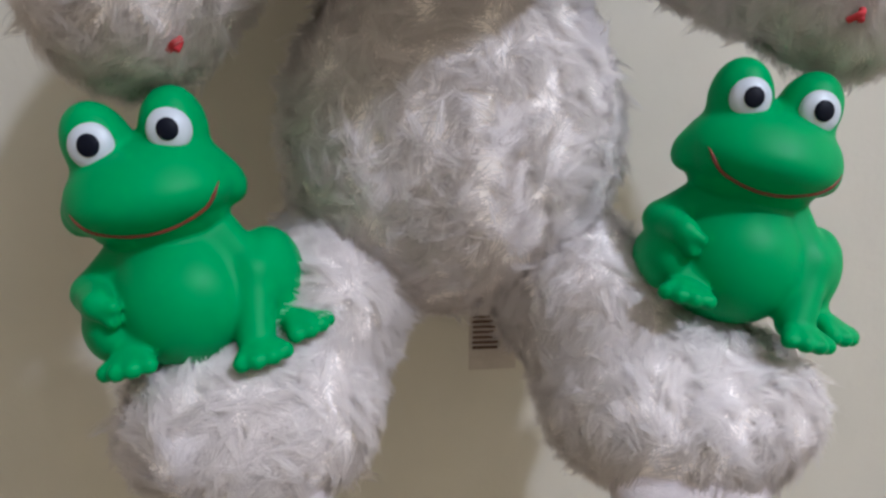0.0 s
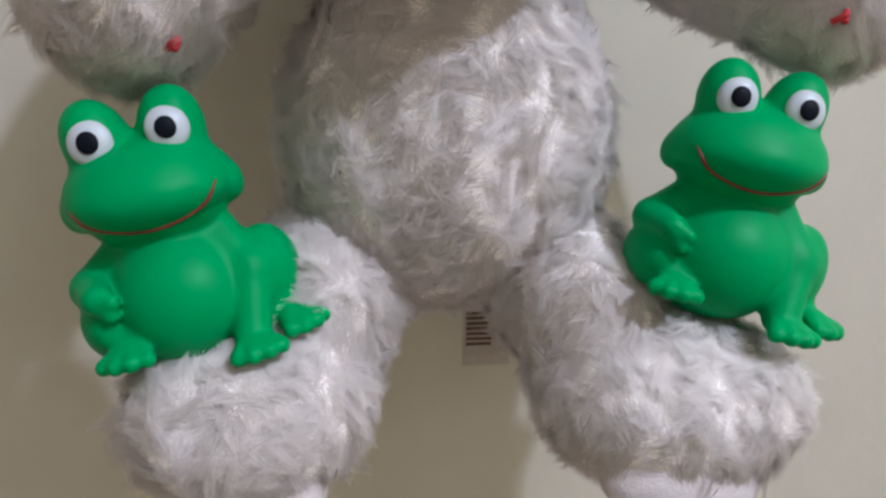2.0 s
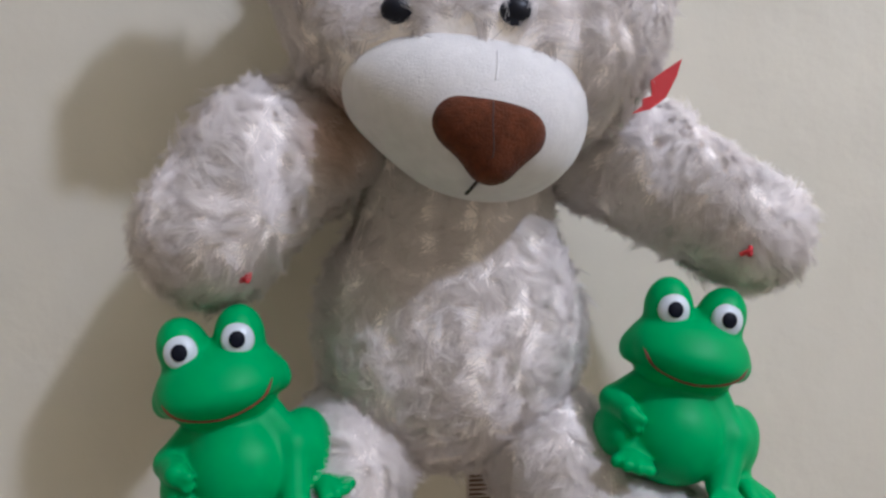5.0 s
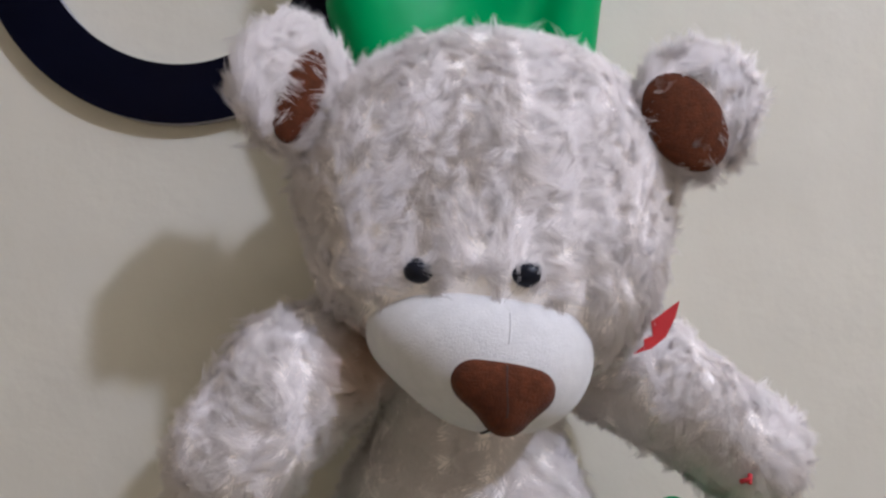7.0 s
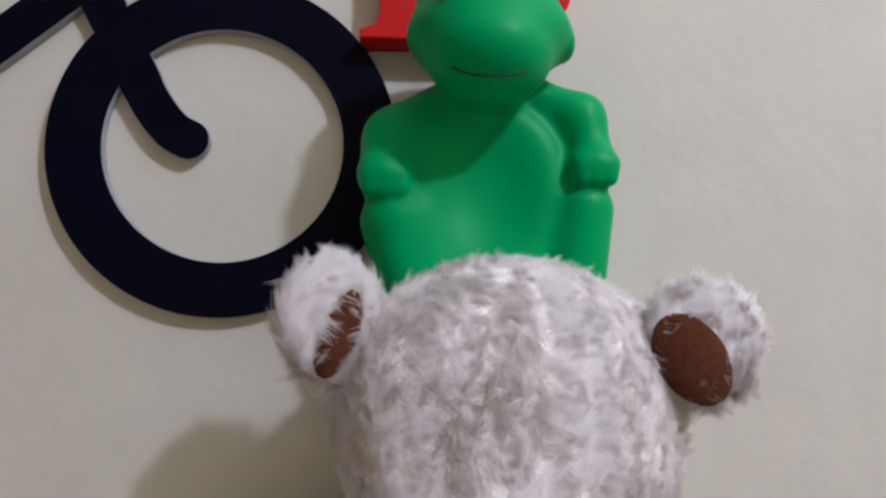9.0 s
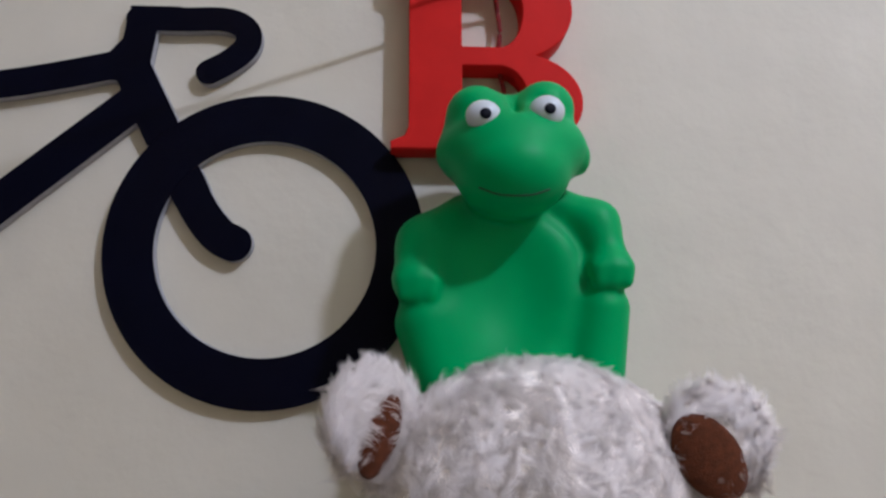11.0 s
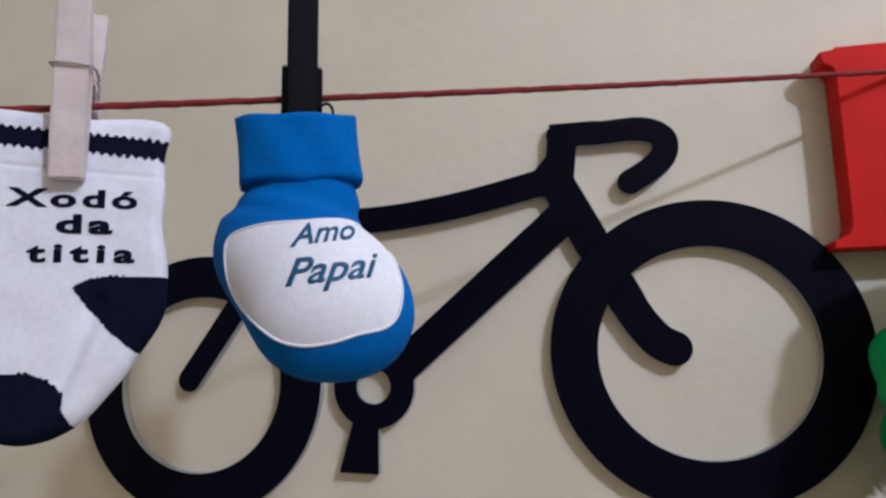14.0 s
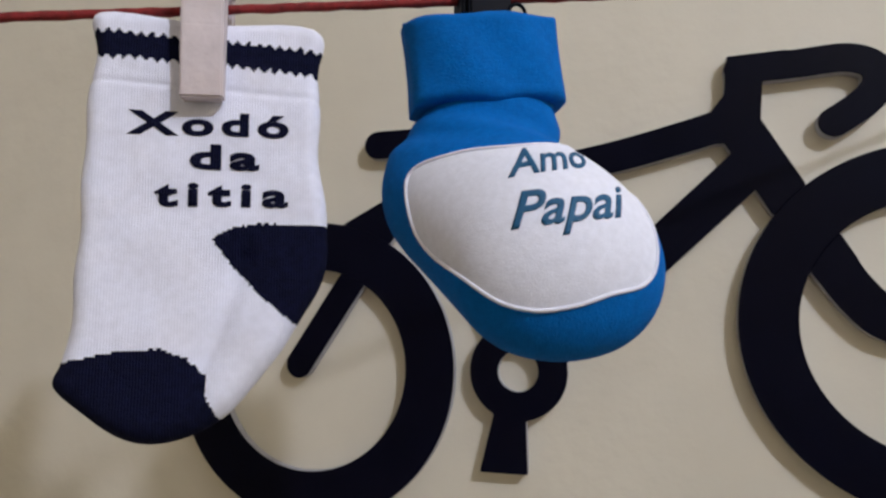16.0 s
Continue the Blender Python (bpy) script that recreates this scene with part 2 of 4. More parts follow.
def nets(f, lo, hi, step):
    """Surface nets of a distance function over a box: vertices and quads."""
    lo, hi = np.array(lo, float), np.array(hi, float)
    n = np.ceil((hi - lo) / step).astype(int) + 1
    g = np.stack(np.meshgrid(*[lo[i] + step * np.arange(n[i]) for i in range(3)], indexing="ij"), -1)
    v = f(g.reshape(-1, 3)).reshape(n)
    acc = np.zeros(tuple(n - 1) + (3,))
    cnt = np.zeros(tuple(n - 1))
    cells = [slice(0, m - 1) for m in n]

    def shift(o):
        return tuple(slice(o[i], n[i] - 1 + o[i]) for i in range(3))
    for ax in range(3):
        for o1 in (0, 1):
            for o2 in (0, 1):
                o = [0, 0, 0]
                others = [i for i in range(3) if i != ax]
                o[others[0]], o[others[1]] = o1, o2
                e = list(o)
                e[ax] = 1
                a, b = v[shift(o)], v[shift(e)]
                m = (a < 0) != (b < 0)
                s = np.where(m, a / np.where(m, a - b, 1), 0)
                for i in range(3):
                    acc[..., i] += np.where(m, s if i == ax else o[i], 0)
                cnt += m
    on = cnt > 0
    idx = np.full(on.shape, -1)
    idx[on] = np.arange(on.sum())
    base = np.stack(np.nonzero(on), -1)
    verts = lo + step * (base + acc[on] / cnt[on][:, None])
    quads = []
    for ax in range(3):
        o1, o2 = [i for i in range(3) if i != ax]
        inner = [slice(1, n[i] - 1) for i in range(3)]
        inner[ax] = slice(0, n[ax] - 1)
        nxt = list(inner)
        nxt[ax] = slice(1, n[ax])
        a, b = v[tuple(inner)], v[tuple(nxt)]
        m = (a < 0) != (b < 0)
        at = np.stack(np.nonzero(m), -1)
        at[:, o1] += 1
        at[:, o2] += 1
        flip = (a < 0)[m]

        def cell(d1, d2):
            c = at.copy()
            c[:, o1] -= d1
            c[:, o2] -= d2
            return idx[c[:, 0], c[:, 1], c[:, 2]]
        q = np.stack([cell(1, 1), cell(0, 1), cell(0, 0), cell(1, 0)], -1)
        if ax == 1:
            flip = ~flip
        q[~flip] = q[~flip][:, ::-1]
        quads.append(q)
    return verts, np.concatenate(quads)


def slope(f, p, e=0.0004):
    g = np.stack([f(p + e * np.eye(3)[i]) - f(p - e * np.eye(3)[i]) for i in range(3)], -1)
    return g / (np.linalg.norm(g, axis=1)[:, None] + 1e-12)


def box_of(prims, pad=0.006):
    lo, hi = np.full(3, 9.0), np.full(3, -9.0)
    for q in prims:
        if q[-1]:
            continue
        if q[0] == "e":
            r = np.sqrt(((q[3] * q[2]) ** 2).sum(1))
            lo, hi = np.minimum(lo, q[1] - r), np.maximum(hi, q[1] + r)
        else:
            r = max(q[3])
            lo, hi = np.minimum(lo, np.minimum(q[1], q[2]) - r), np.maximum(hi, np.maximum(q[1], q[2]) + r)
    return lo - pad, hi + pad


def blob(name, prims, step, mat):
    f = lambda p: field(prims, p)
    v, q = nets(f, *box_of(prims), step)
    me = bpy.data.meshes.new(name)
    fill(me, v, q.ravel(), np.full(len(q), 4, np.int32))
    me.materials.append(mat)
    return me


def land(f, points, way, far=0.05):
    """Points moved along way until they meet the surface of f."""
    p = np.asarray(points, float) - np.asarray(way, float) * far
    w = np.asarray(way, float)
    for _ in range(60):
        p = p + w * np.clip(f(p), -0.01, 0.01)[:, None] * 0.8
    return p


def outline(f, lo, hi, step):
    """Closed contours of a flat distance function."""
    xs, zs = np.arange(lo[0], hi[0], step), np.arange(lo[1], hi[1], step)
    g = np.stack(np.meshgrid(xs, zs, indexing="ij"), -1)
    v = f(g.reshape(-1, 2)).reshape(len(xs), len(zs))
    v = np.where(v == 0, 1e-9, v)
    s = v < 0
    links, where = {}, {}

    def cross(i, j, i2, j2):
        key = (i, j, i2, j2)
        if key not in where:
            u = v[i, j] / (v[i, j] - v[i2, j2])
            where[key] = (xs[i] + u * (xs[i2] - xs[i]), zs[j] + u * (zs[j2] - zs[j]))
        return key
    mixed = (s[:-1, :-1] != s[1:, :-1]) | (s[:-1, :-1] != s[:-1, 1:]) | (s[1:, 1:] != s[1:, :-1]) | (s[1:, 1:] != s[:-1, 1:])
    for i, j in zip(*np.nonzero(mixed)):
        ring = [((i, j), (i + 1, j)), ((i + 1, j), (i + 1, j + 1)), ((i, j + 1), (i + 1, j + 1)), ((i, j), (i, j + 1))]
        ks = [cross(*a, *b) for a, b in ring if s[a] != s[b]]
        pairs = [(ks[0], ks[1])] if len(ks) == 2 else [(ks[0], ks[1]), (ks[2], ks[3])]
        for a, b in pairs:
            links.setdefault(a, []).append(b)
            links.setdefault(b, []).append(a)
    loops, seen = [], set()
    for k in links:
        if k in seen:
            continue
        loop, now, before = [], k, None
        while now not in seen:
            seen.add(now)
            loop.append(where[now])
            nx = [x for x in links[now] if x != before and x not in seen]
            before = now
            if not nx:
                break
            now = nx[0]
        if len(loop) > 6:
            loops.append(loop)
    return loops


def plate(name, loops, depth, bevel, mat, edge=None):
    """A flat cut-out with thickness and softened edges; local x, y are its plane, its face looks along local z."""
    cu = bpy.data.curves.new(name, "CURVE")
    cu.dimensions, cu.fill_mode = "2D", "BOTH"
    cu.extrude, cu.bevel_depth, cu.bevel_resolution = depth / 2 - bevel, bevel, 1
    cu.offset = -bevel
    for loop in loops:
        sp = cu.splines.new("POLY")
        sp.points.add(len(loop) - 1)
        for pt, (x, y) in zip(sp.points, loop):
            pt.co = (x, y, 0, 1)
        sp.use_cyclic_u = True
    me = curve_mesh(name, cu, mat)
    if edge:
        me.materials.append(edge)
        for f in me.polygons:
            if abs(f.normal.z) < 0.3:
                f.material_index = 1
    return me


def curve_mesh(name, cu, mat):
    ob = bpy.data.objects.new(name, cu)
    scene.collection.objects.link(ob)
    me = bpy.data.meshes.new_from_object(ob.evaluated_get(bpy.context.evaluated_depsgraph_get()))
    bpy.data.objects.remove(ob)
    me.materials.clear()
    me.materials.append(mat)
    return me


def letters(name, text, size, mat, stretch=1.0, shear=0.0, offset=0.0, spacing=1.0, extrude=0.0003):
    """Text as a mesh: local x to the right, y up; starts at 0, 0."""
    cu = bpy.data.curves.new(name, "FONT")
    cu.body, cu.size, cu.shear, cu.offset, cu.space_character, cu.extrude = text, size, shear, offset, spacing, extrude
    cu.resolution_u = 5
    me = curve_mesh(name, cu, mat)
    for v in me.vertices:
        v.co.x *= stretch
    return me


def seg2(p, a, b, ra, rb=None):
    a, b = np.array(a), np.array(b)
    rb = ra if rb is None else rb
    ab = b - a
    s = np.clip(((p - a) @ ab) / (ab @ ab), 0, 1)
    return np.linalg.norm(p - (a + s[:, None] * ab), axis=1) - (ra + s * (rb - ra))


def rect2(p, x0, x1, z0, z1):
    c, h = np.array([(x0 + x1) / 2, (z0 + z1) / 2]), np.array([(x1 - x0) / 2, (z1 - z0) / 2])
    d = np.abs(p - c) - h
    return np.linalg.norm(np.maximum(d, 0), axis=1) + np.minimum(d.max(1), 0)


def oval2(p, c, r):
    l = (p - np.array(c)) / np.array(r)
    k0 = np.linalg.norm(l, axis=1)
    return k0 * (k0 - 1) / (np.linalg.norm(l / np.array(r), axis=1) + 1e-9)


def poly2(p, pts):
    """Signed distance to a closed polygon."""
    pts = np.array(pts, float)
    d = np.full(len(p), 1e9)
    inside = np.zeros(len(p), bool)
    for a, b in zip(pts, np.roll(pts, -1, 0)):
        ab = b - a
        s = np.clip(((p - a) @ ab) / (ab @ ab), 0, 1)
        d = np.minimum(d, np.linalg.norm(p - (a + s[:, None] * ab), axis=1))
        up = (a[1] > p[:, 1]) != (b[1] > p[:, 1])
        with np.errstate(divide="ignore", invalid="ignore"):
            inside ^= up & (p[:, 0] < (b[0] - a[0]) * (p[:, 1] - a[1]) / (b[1] - a[1]) + a[0])
    return np.where(inside, -d, d)


def curvy(pts, per=8, closed=True):
    """A smooth line through points."""
    p = np.array(pts, float)
    n = len(p)
    out = []
    for i in range(n if closed else n - 1):
        a, b, c, d = [p[(i + j) % n] if closed else p[min(max(i + j, 0), n - 1)] for j in (-1, 0, 1, 2)]
        for s in np.arange(per) / per:
            out.append(0.5 * (2 * b + (c - a) * s + (2 * a - 5 * b + 4 * c - d) * s ** 2 + (3 * b - a - 3 * c + d) * s ** 3))
    if not closed:
        out.append(p[-1])
    return np.array(out)


def plush(name, prims, step, clumps, length, rng, bald=None, back=0.2, lean=1.0, mats=None, strands=25, down=0.35):
    """A stuffed part: a cloth body with tufted pile on it. bald: where no pile grows."""
    f = lambda p: field(prims, p)
    v, q = nets(f, *box_of(prims), step)
    a, b, c, d = (v[q[:, i]] for i in range(4))
    area = np.linalg.norm(np.cross(c - a, d - b), axis=1)
    pick = rng.choice(len(q), clumps, p=area / area.sum())
    w = rng.random((clumps, 2))
    root = (a[pick] * (1 - w[:, :1]) + b[pick] * w[:, :1]) * (1 - w[:, 1:]) + (d[pick] * (1 - w[:, :1]) + c[pick] * w[:, :1]) * w[:, 1:]
    nor = slope(f, root)
    keep = nor[:, 1] < back
    if bald is not None:
        keep &= ~bald(root)
    root, nor = root[keep], nor[keep]
    n = len(root)
    ph = rng.random((4, 3)) * 6.28
    flow = np.zeros((n, 3))
    for k, fr in enumerate((130, 260, 420)):
        flow += np.stack([np.sin(root @ turn(31 * k, 57 * i, 83 * k + 40 * i)[:, i] * fr + ph[k, i]) for i in range(3)], -1)
    flow = flow / 1.7 + rng.normal(0, 0.55, (n, 3)) + np.array([0, 0, -down])
    flow -= (flow * nor).sum(1)[:, None] * nor
    flow /= np.linalg.norm(flow, axis=1)[:, None] + 1e-6
    rise = np.where(rng.random(n) < 0.07, rng.uniform(0.40, 0.8, n), rng.uniform(0.10, 0.30, n))
    way = nor * rise[:, None] + flow * lean
    way /= np.linalg.norm(way, axis=1)[:, None]
    size = length * rng.uniform(0.6, 1.25, n)
    m = n * strands
    rep = np.repeat(np.arange(n), strands)
    spread = rng.normal(0, 0.0017, (m, 3))
    spread -= (spread * nor[rep]).sum(1)[:, None] * nor[rep]
    p0 = root[rep] + spread - nor[rep] * 0.0006
    ln = (size[rep] * rng.uniform(0.6, 1.1, m))[:, None]
    p2 = root[rep] + way[rep] * ln + spread * 0.18 + rng.normal(0, 0.0005, (m, 3))
    p1 = p0 * 0.5 + p2 * 0.5 + nor[rep] * ln * 0.16 + rng.normal(0, 0.0005, (m, 3))
    side = np.cross(p2 - p0, nor[rep] + rng.normal(0, 0.25, (m, 3)))
    side /= np.linalg.norm(side, axis=1)[:, None] + 1e-9
    wd = rng.uniform(0.00009, 0.00016, m)[:, None]
    rings = []
    for s, wf in ((0.0, 1.0), (0.55, 0.9)):
        c0 = (1 - s) ** 2 * p0 + 2 * s * (1 - s) * p1 + s * s * p2
        rings += [c0 - side * wd * wf, c0 + side * wd * wf]
    hair = np.stack(rings + [p2], 1).reshape(-1, 3)
    o = len(v) + 5 * np.arange(m)[:, None]
    quads = o + np.array([0, 1, 3, 2])
    tris = o + np.array([2, 3, 4])
    flat = np.concatenate([q.ravel(), quads.ravel(), tris.ravel()])
    sizes = np.concatenate([np.full(len(q) + len(quads), 4), np.full(len(tris), 3)]).astype(np.int32)
    slots = np.concatenate([np.zeros(len(q)), np.ones(len(quads) + len(tris))])
    me = bpy.data.meshes.new(name)
    fill(me, np.concatenate([v, hair]), flat, sizes, True, slots)
    for mt in mats or (M_SKIN, M_FUR):
        me.materials.append(mt)
    soft = nor[rep] * 0.8 + way[rep] * 0.35 + rng.normal(0, 0.12, (m, 3))
    soft /= np.linalg.norm(soft, axis=1)[:, None]
    if len(me.vertices) == len(v) + 5 * m:
        me.normals_split_custom_set_from_vertices(np.concatenate([slope(f, v), np.repeat(soft, 5, 0)]).tolist())
    return me


# ---- the room ----
def structure(name, me, label, category):
    return tagged(new(name, me), label, category, kind="structure")


X0, X1, Y0, H = -2.0, 1.9, -2.9, 2.75
structure("wall_north", slab("wall_north", (X0 - 0.12, WALL, -0.1), (X1 + 0.12, WALL + 0.12, H + 0.1), M_WALL), "cream painted plaster wall behind the decorations", "wall")
# Unseen room shell from here on, added so its surfaces bounce fill light.
structure("wall_south", slab("wall_south", (X0 - 0.12, Y0 - 0.12, -0.1), (X1 + 0.12, Y0, H + 0.1), M_PLAIN), "unseen plain cream painted plaster wall, added to bounce light", "wall")
structure("wall_west", slab("wall_west", (X0 - 0.12, Y0, -0.1), (X0, WALL, H + 0.1), M_PLAIN), "unseen plain cream painted plaster wall, added to bounce light", "wall")
structure("wall_east", slab("wall_east", (X1, Y0, -0.1), (X1 + 0.12, WALL, H + 0.1), M_PLAIN), "unseen plain cream painted plaster wall, added to bounce light", "wall")
structure("floor", slab("floor", (X0, Y0, -0.1), (X1, WALL, 0.0), M_FLOOR), "unseen beige tiled floor, added to bounce light", "floor")
structure("ceiling", slab("ceiling", (X0, Y0, H), (X1, WALL, H + 0.1), M_CEIL), "unseen plain cream painted ceiling, added to bounce light", "ceiling")

bulb = bpy.data.lights.new("ceiling_bulb", "POINT")
bulb.energy, bulb.shadow_soft_size, bulb.color = 74.0, 0.04, (0.865, 0.92, 1.0)
bulb_ob = new("ceiling_bulb", bulb)
bulb_ob.location = LAMP


# ---- bicycle cut-out ----
def ring(p, c, radius):
    return np.abs(np.linalg.norm(p - np.array(c), axis=1) - radius) - 0.0125


FRONT_HUB, REAR_HUB = (-0.1165, 1.5046), (-0.404, 1.491)


def bicycle_frame(p):
    """Frame, fork, handlebar, saddle and crank as one flat form."""
    d = np.full(len(p), 1.0)
    add = lambda a, b, ra, rb=None: np.minimum(d, seg2(p, a, b, ra, rb))
    d = add((-0.1895, 1.600), (-0.155, 1.532), 0.0096)
    fork = curvy([(-0.158, 1.538), (-0.150, 1.523), (-0.1405, 1.511), (-0.1325, 1.5065)], 4, False)
    for a, b in zip(fork[:-1], fork[1:]):
        d = add(a, b, 0.0092)
    d = add((-0.185, 1.625), (-0.188, 1.600), 0.0082)
    d = add((-0.198, 1.599), (-0.188, 1.611), 0.0075)
    d = np.minimum(d, poly2(p, [(-0.1925, 1.6335), (-0.165, 1.6335), (-0.165, 1.6200), (-0.1900, 1.6200), (-0.1900, 1.6270)]))
    bar = curvy([(-0.187, 1.6265), (-0.165, 1.6262), (-0.142, 1.6265), (-0.131, 1.621), (-0.1305, 1.612), (-0.138, 1.604), (-0.1495, 1.597)], 5, False)
    for a, b in zip(bar[:-1], bar[1:]):
        d = add(a, b, 0.0068)
    top = curvy([(-0.190, 1.602), (-0.215, 1.596), (-0.250, 1.589), (-0.290, 1.5845), (-0.330, 1.5845), (-0.350, 1.588)], 5, False)
    for a, b in zip(top[:-1], top[1:]):
        d = add(a, b, 0.0077)
    d = add((-0.187, 1.5792), (-0.290, 1.4900), 0.0097)
    d = add((-0.345, 1.6065), (-0.366, 1.607), 0.0075)
    d = add((-0.350, 1.6065), (-0.3235, 1.6045), 0.0075, 0.0028)
    d = add((-0.340, 1.602), (-0.298, 1.500), 0.0085)
    d = add((-0.347, 1.585), (-0.4105, 1.4935), 0.0072)
    d = add((-0.352, 1.573), (-0.395, 1.5515), 0.0085)
    hub = np.linalg.norm(p - np.array([-0.296, 1.4885]), axis=1)
    d = np.minimum(d, hub - 0.0235)
    d = np.minimum(d, poly2(p, [(-0.308, 1.470), (-0.293, 1.470), (-0.293, 1.4405), (-0.316, 1.4415)]))
    d = np.maximum(d, 0.0098 - hub)
    return np.maximum(d, -np.minimum(ring(p, FRONT_HUB, 0.0675), ring(p, REAR_HUB, 0.0640)))


bike = thing("bicycle_cutout", pose(0, WALL - 0.0030, 0, 90), "black lacquered wooden bicycle silhouette mounted on the cream wall", "wall decoration")
part("frame", plate("frame", outline(bicycle_frame, (-0.50, 1.40), (-0.02, 1.66), 0.0012), 0.0055, 0.0003, M_BIKE, M_EDGE), bike)
for hub_at, radius in ((FRONT_HUB, 0.0675), (REAR_HUB, 0.0640)):
    part("wheel", plate("wheel", outline(lambda p: ring(p, hub_at, radius), (-0.50, 1.40), (-0.02, 1.66), 0.0012), 0.0055, 0.0003, M_BIKE, M_EDGE), bike)


# ---- red letter ----
def letter_form(p):
    d = np.minimum(rect2(p, -0.0455, -0.0180, 1.5535, 1.6570), rect2(p, -0.045, 0.012, 1.606, 1.6585) )
    d = np.minimum(d, oval2(p, (0.011, 1.6310), (0.0295, 0.0275)))
    d = np.minimum(d, oval2(p, (0.010, 1.5795), (0.0345, 0.0265)))
    d = np.minimum(d, rect2(p, -0.045, 0.010, 1.5535, 1.6060))
    d = np.minimum(d, poly2(p, [(-0.052, 1.6565), (-0.044, 1.6575), (-0.040, 1.640), (-0.0445, 1.641), (-0.0465, 1.6475), (-0.0515, 1.6505)]))
    d = np.minimum(d, poly2(p, [(-0.0545, 1.5535), (-0.040, 1.5535), (-0.040, 1.575), (-0.0452, 1.566), (-0.0475, 1.5605), (-0.0545, 1.5575)]))
    up = np.minimum(rect2(p, -0.0180, 0.001, 1.6090, 1.6495), oval2(p, (0.001, 1.62925), (0.0130, 0.02025)))
    low = np.minimum(rect2(p, -0.0180, 0.001, 1.5620, 1.5985), oval2(p, (0.001, 1.58025), (0.0150, 0.01825)))
    return np.maximum(d, -np.minimum(up, low))


letter = part("letter_b", plate("letter_b", outline(letter_form, (-0.07, 1.54), (0.06, 1.67), 0.0006), 0.0165, 0.0006, M_REDB))
letter.matrix_world = pose(0, WALL - 0.0084, 0, 90)
tagged(letter, "thick red painted wooden letter B fixed to the wall", "letter")


# ---- the cord ----
def cord_at(x):
    """A point on the cord, which leaves the letter and runs away from the wall."""
    s = min(max(x / -0.41, 0.0), 1.0)
    return Vector((x, 0.2188 + 0.46 * x, 1.6440 + 0.1310 * x - 0.0060 * s * (1 - s)))


pts = [cord_at(-1.99 + 1.97 * i / 400) for i in range(401)]
pts += [Vector((-0.016, 0.2128, 1.6420)), Vector((-0.009, 0.2133, 1.6418)), Vector((-0.003, 0.2142, 1.6416)), Vector((-0.0005, 0.2160, 1.6410)), Vector((0.0008, 0.2195, 1.6395))]
pts += [Vector((0.0012 + 0.001 * math.sin(i * 0.4) + 0.006 * i / 30, 0.2240, 1.638 - 0.088 * i / 30)) for i in range(1, 31)]
cord = part("cord", tube("cord", pts, 0.0013, M_STRING, 9, True))
tagged(cord, "thin dark red twisted cord strung as a washing line", "cord")


# ---- plush bear ----
rng = np.random.default_rng(7)
BEAR = Matrix.Translation((0.0, 0.225, 1.18))
bear = thing("teddy_bear", BEAR, "cream long-pile plush teddy bear sitting against the cream wall", "teddy bear")
HOME = BEAR.inverted()

TORSO = [ell((0.001, 0.188, 1.266), (0.0475, 0.036, 0.049)), ell((0.003, 0.192, 1.318), (0.034, 0.028, 0.030), k=0.015)]
HEAD = [ell((0.0080, 0.176, 1.3935), (0.0672, 0.045, 0.0545)), ell((0.009, 0.166, 1.362), (0.056, 0.035, 0.028), k=0.015),
        ell((0.0390, 0.160, 1.350), (0.0135, 0.0200, 0.0180), k=0.014)]
MUZZLE = [ell((0.0035, 0.153, 1.3450), (0.0340, 0.0270, 0.0160), (0, 3, 0)), ell((0.0055, 0.1505, 1.3335), (0.0265, 0.0285, 0.0200), k=0.012),
          ell((0.0165, 0.1530, 1.3345), (0.0185, 0.0240, 0.0180), k=0.012), ell((-0.0090, 0.1520, 1.3445), (0.0235, 0.0235, 0.0155), k=0.012)]
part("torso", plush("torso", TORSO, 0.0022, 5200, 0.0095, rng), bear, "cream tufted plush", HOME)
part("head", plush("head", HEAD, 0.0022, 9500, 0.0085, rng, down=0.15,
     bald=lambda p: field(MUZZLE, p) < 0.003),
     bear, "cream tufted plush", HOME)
muzzle = part("muzzle", blob("muzzle", MUZZLE, 0.0011, M_VEL), bear, "smooth white velour", HOME)
NOSE = [cap((-0.0030, 0.1268, 1.3345), (0.0138, 0.1265, 1.3305), 0.0056, 0.0056), cap((-0.0030, 0.1268, 1.3345), (0.0062, 0.1272, 1.3245), 0.0056, 0.0062, 0.005),
        cap((0.0138, 0.1265, 1.3305), (0.0062, 0.1272, 1.3245), 0.0056, 0.0062, 0.005), ell((0.0048, 0.1262, 1.3325), (0.0120, 0.0070, 0.0082), k=0.004)]
part("nose", blob("nose", NOSE, 0.0008, M_BROWN), bear, "brown velour nose", HOME)
f_muz, f_head = lambda p: field(MUZZLE, p), lambda p: field(HEAD, p)
slit = land(f_muz, curvy([(0.0050, 0.10, 1.3225), (0.0040, 0.10, 1.3200), (0.0022, 0.10, 1.3170), (0.0010, 0.10, 1.3150)], 5, False), (0, 1, 0), 0.0)
crease = land(lambda p: field(NOSE, p), curvy([(0.0058, 0.10, 1.3385), (0.0053, 0.10, 1.3330), (0.0056, 0.10, 1.3270), (0.0054, 0.10, 1.3240)], 6, False), (0, 1, 0), 0.0)
part("nose_crease", tube("nose_crease", crease + np.array([0, 0.0001, 0]), 0.00022, M_THREAD), bear, "dark stitched crease", HOME)
part("mouth_stitch", tube("mouth_stitch", slit, 0.00055, M_THREAD), bear, "dark stitched mouth line", HOME)
seam = land(f_muz, curvy([(0.0078, 0.10, 1.3525), (0.0073, 0.10, 1.348), (0.0066, 0.10, 1.344)], 6, False), (0, 1, 0), 0.0)
part("seam", tube("seam", seam, 0.0003, M_VEL), bear, at=HOME)
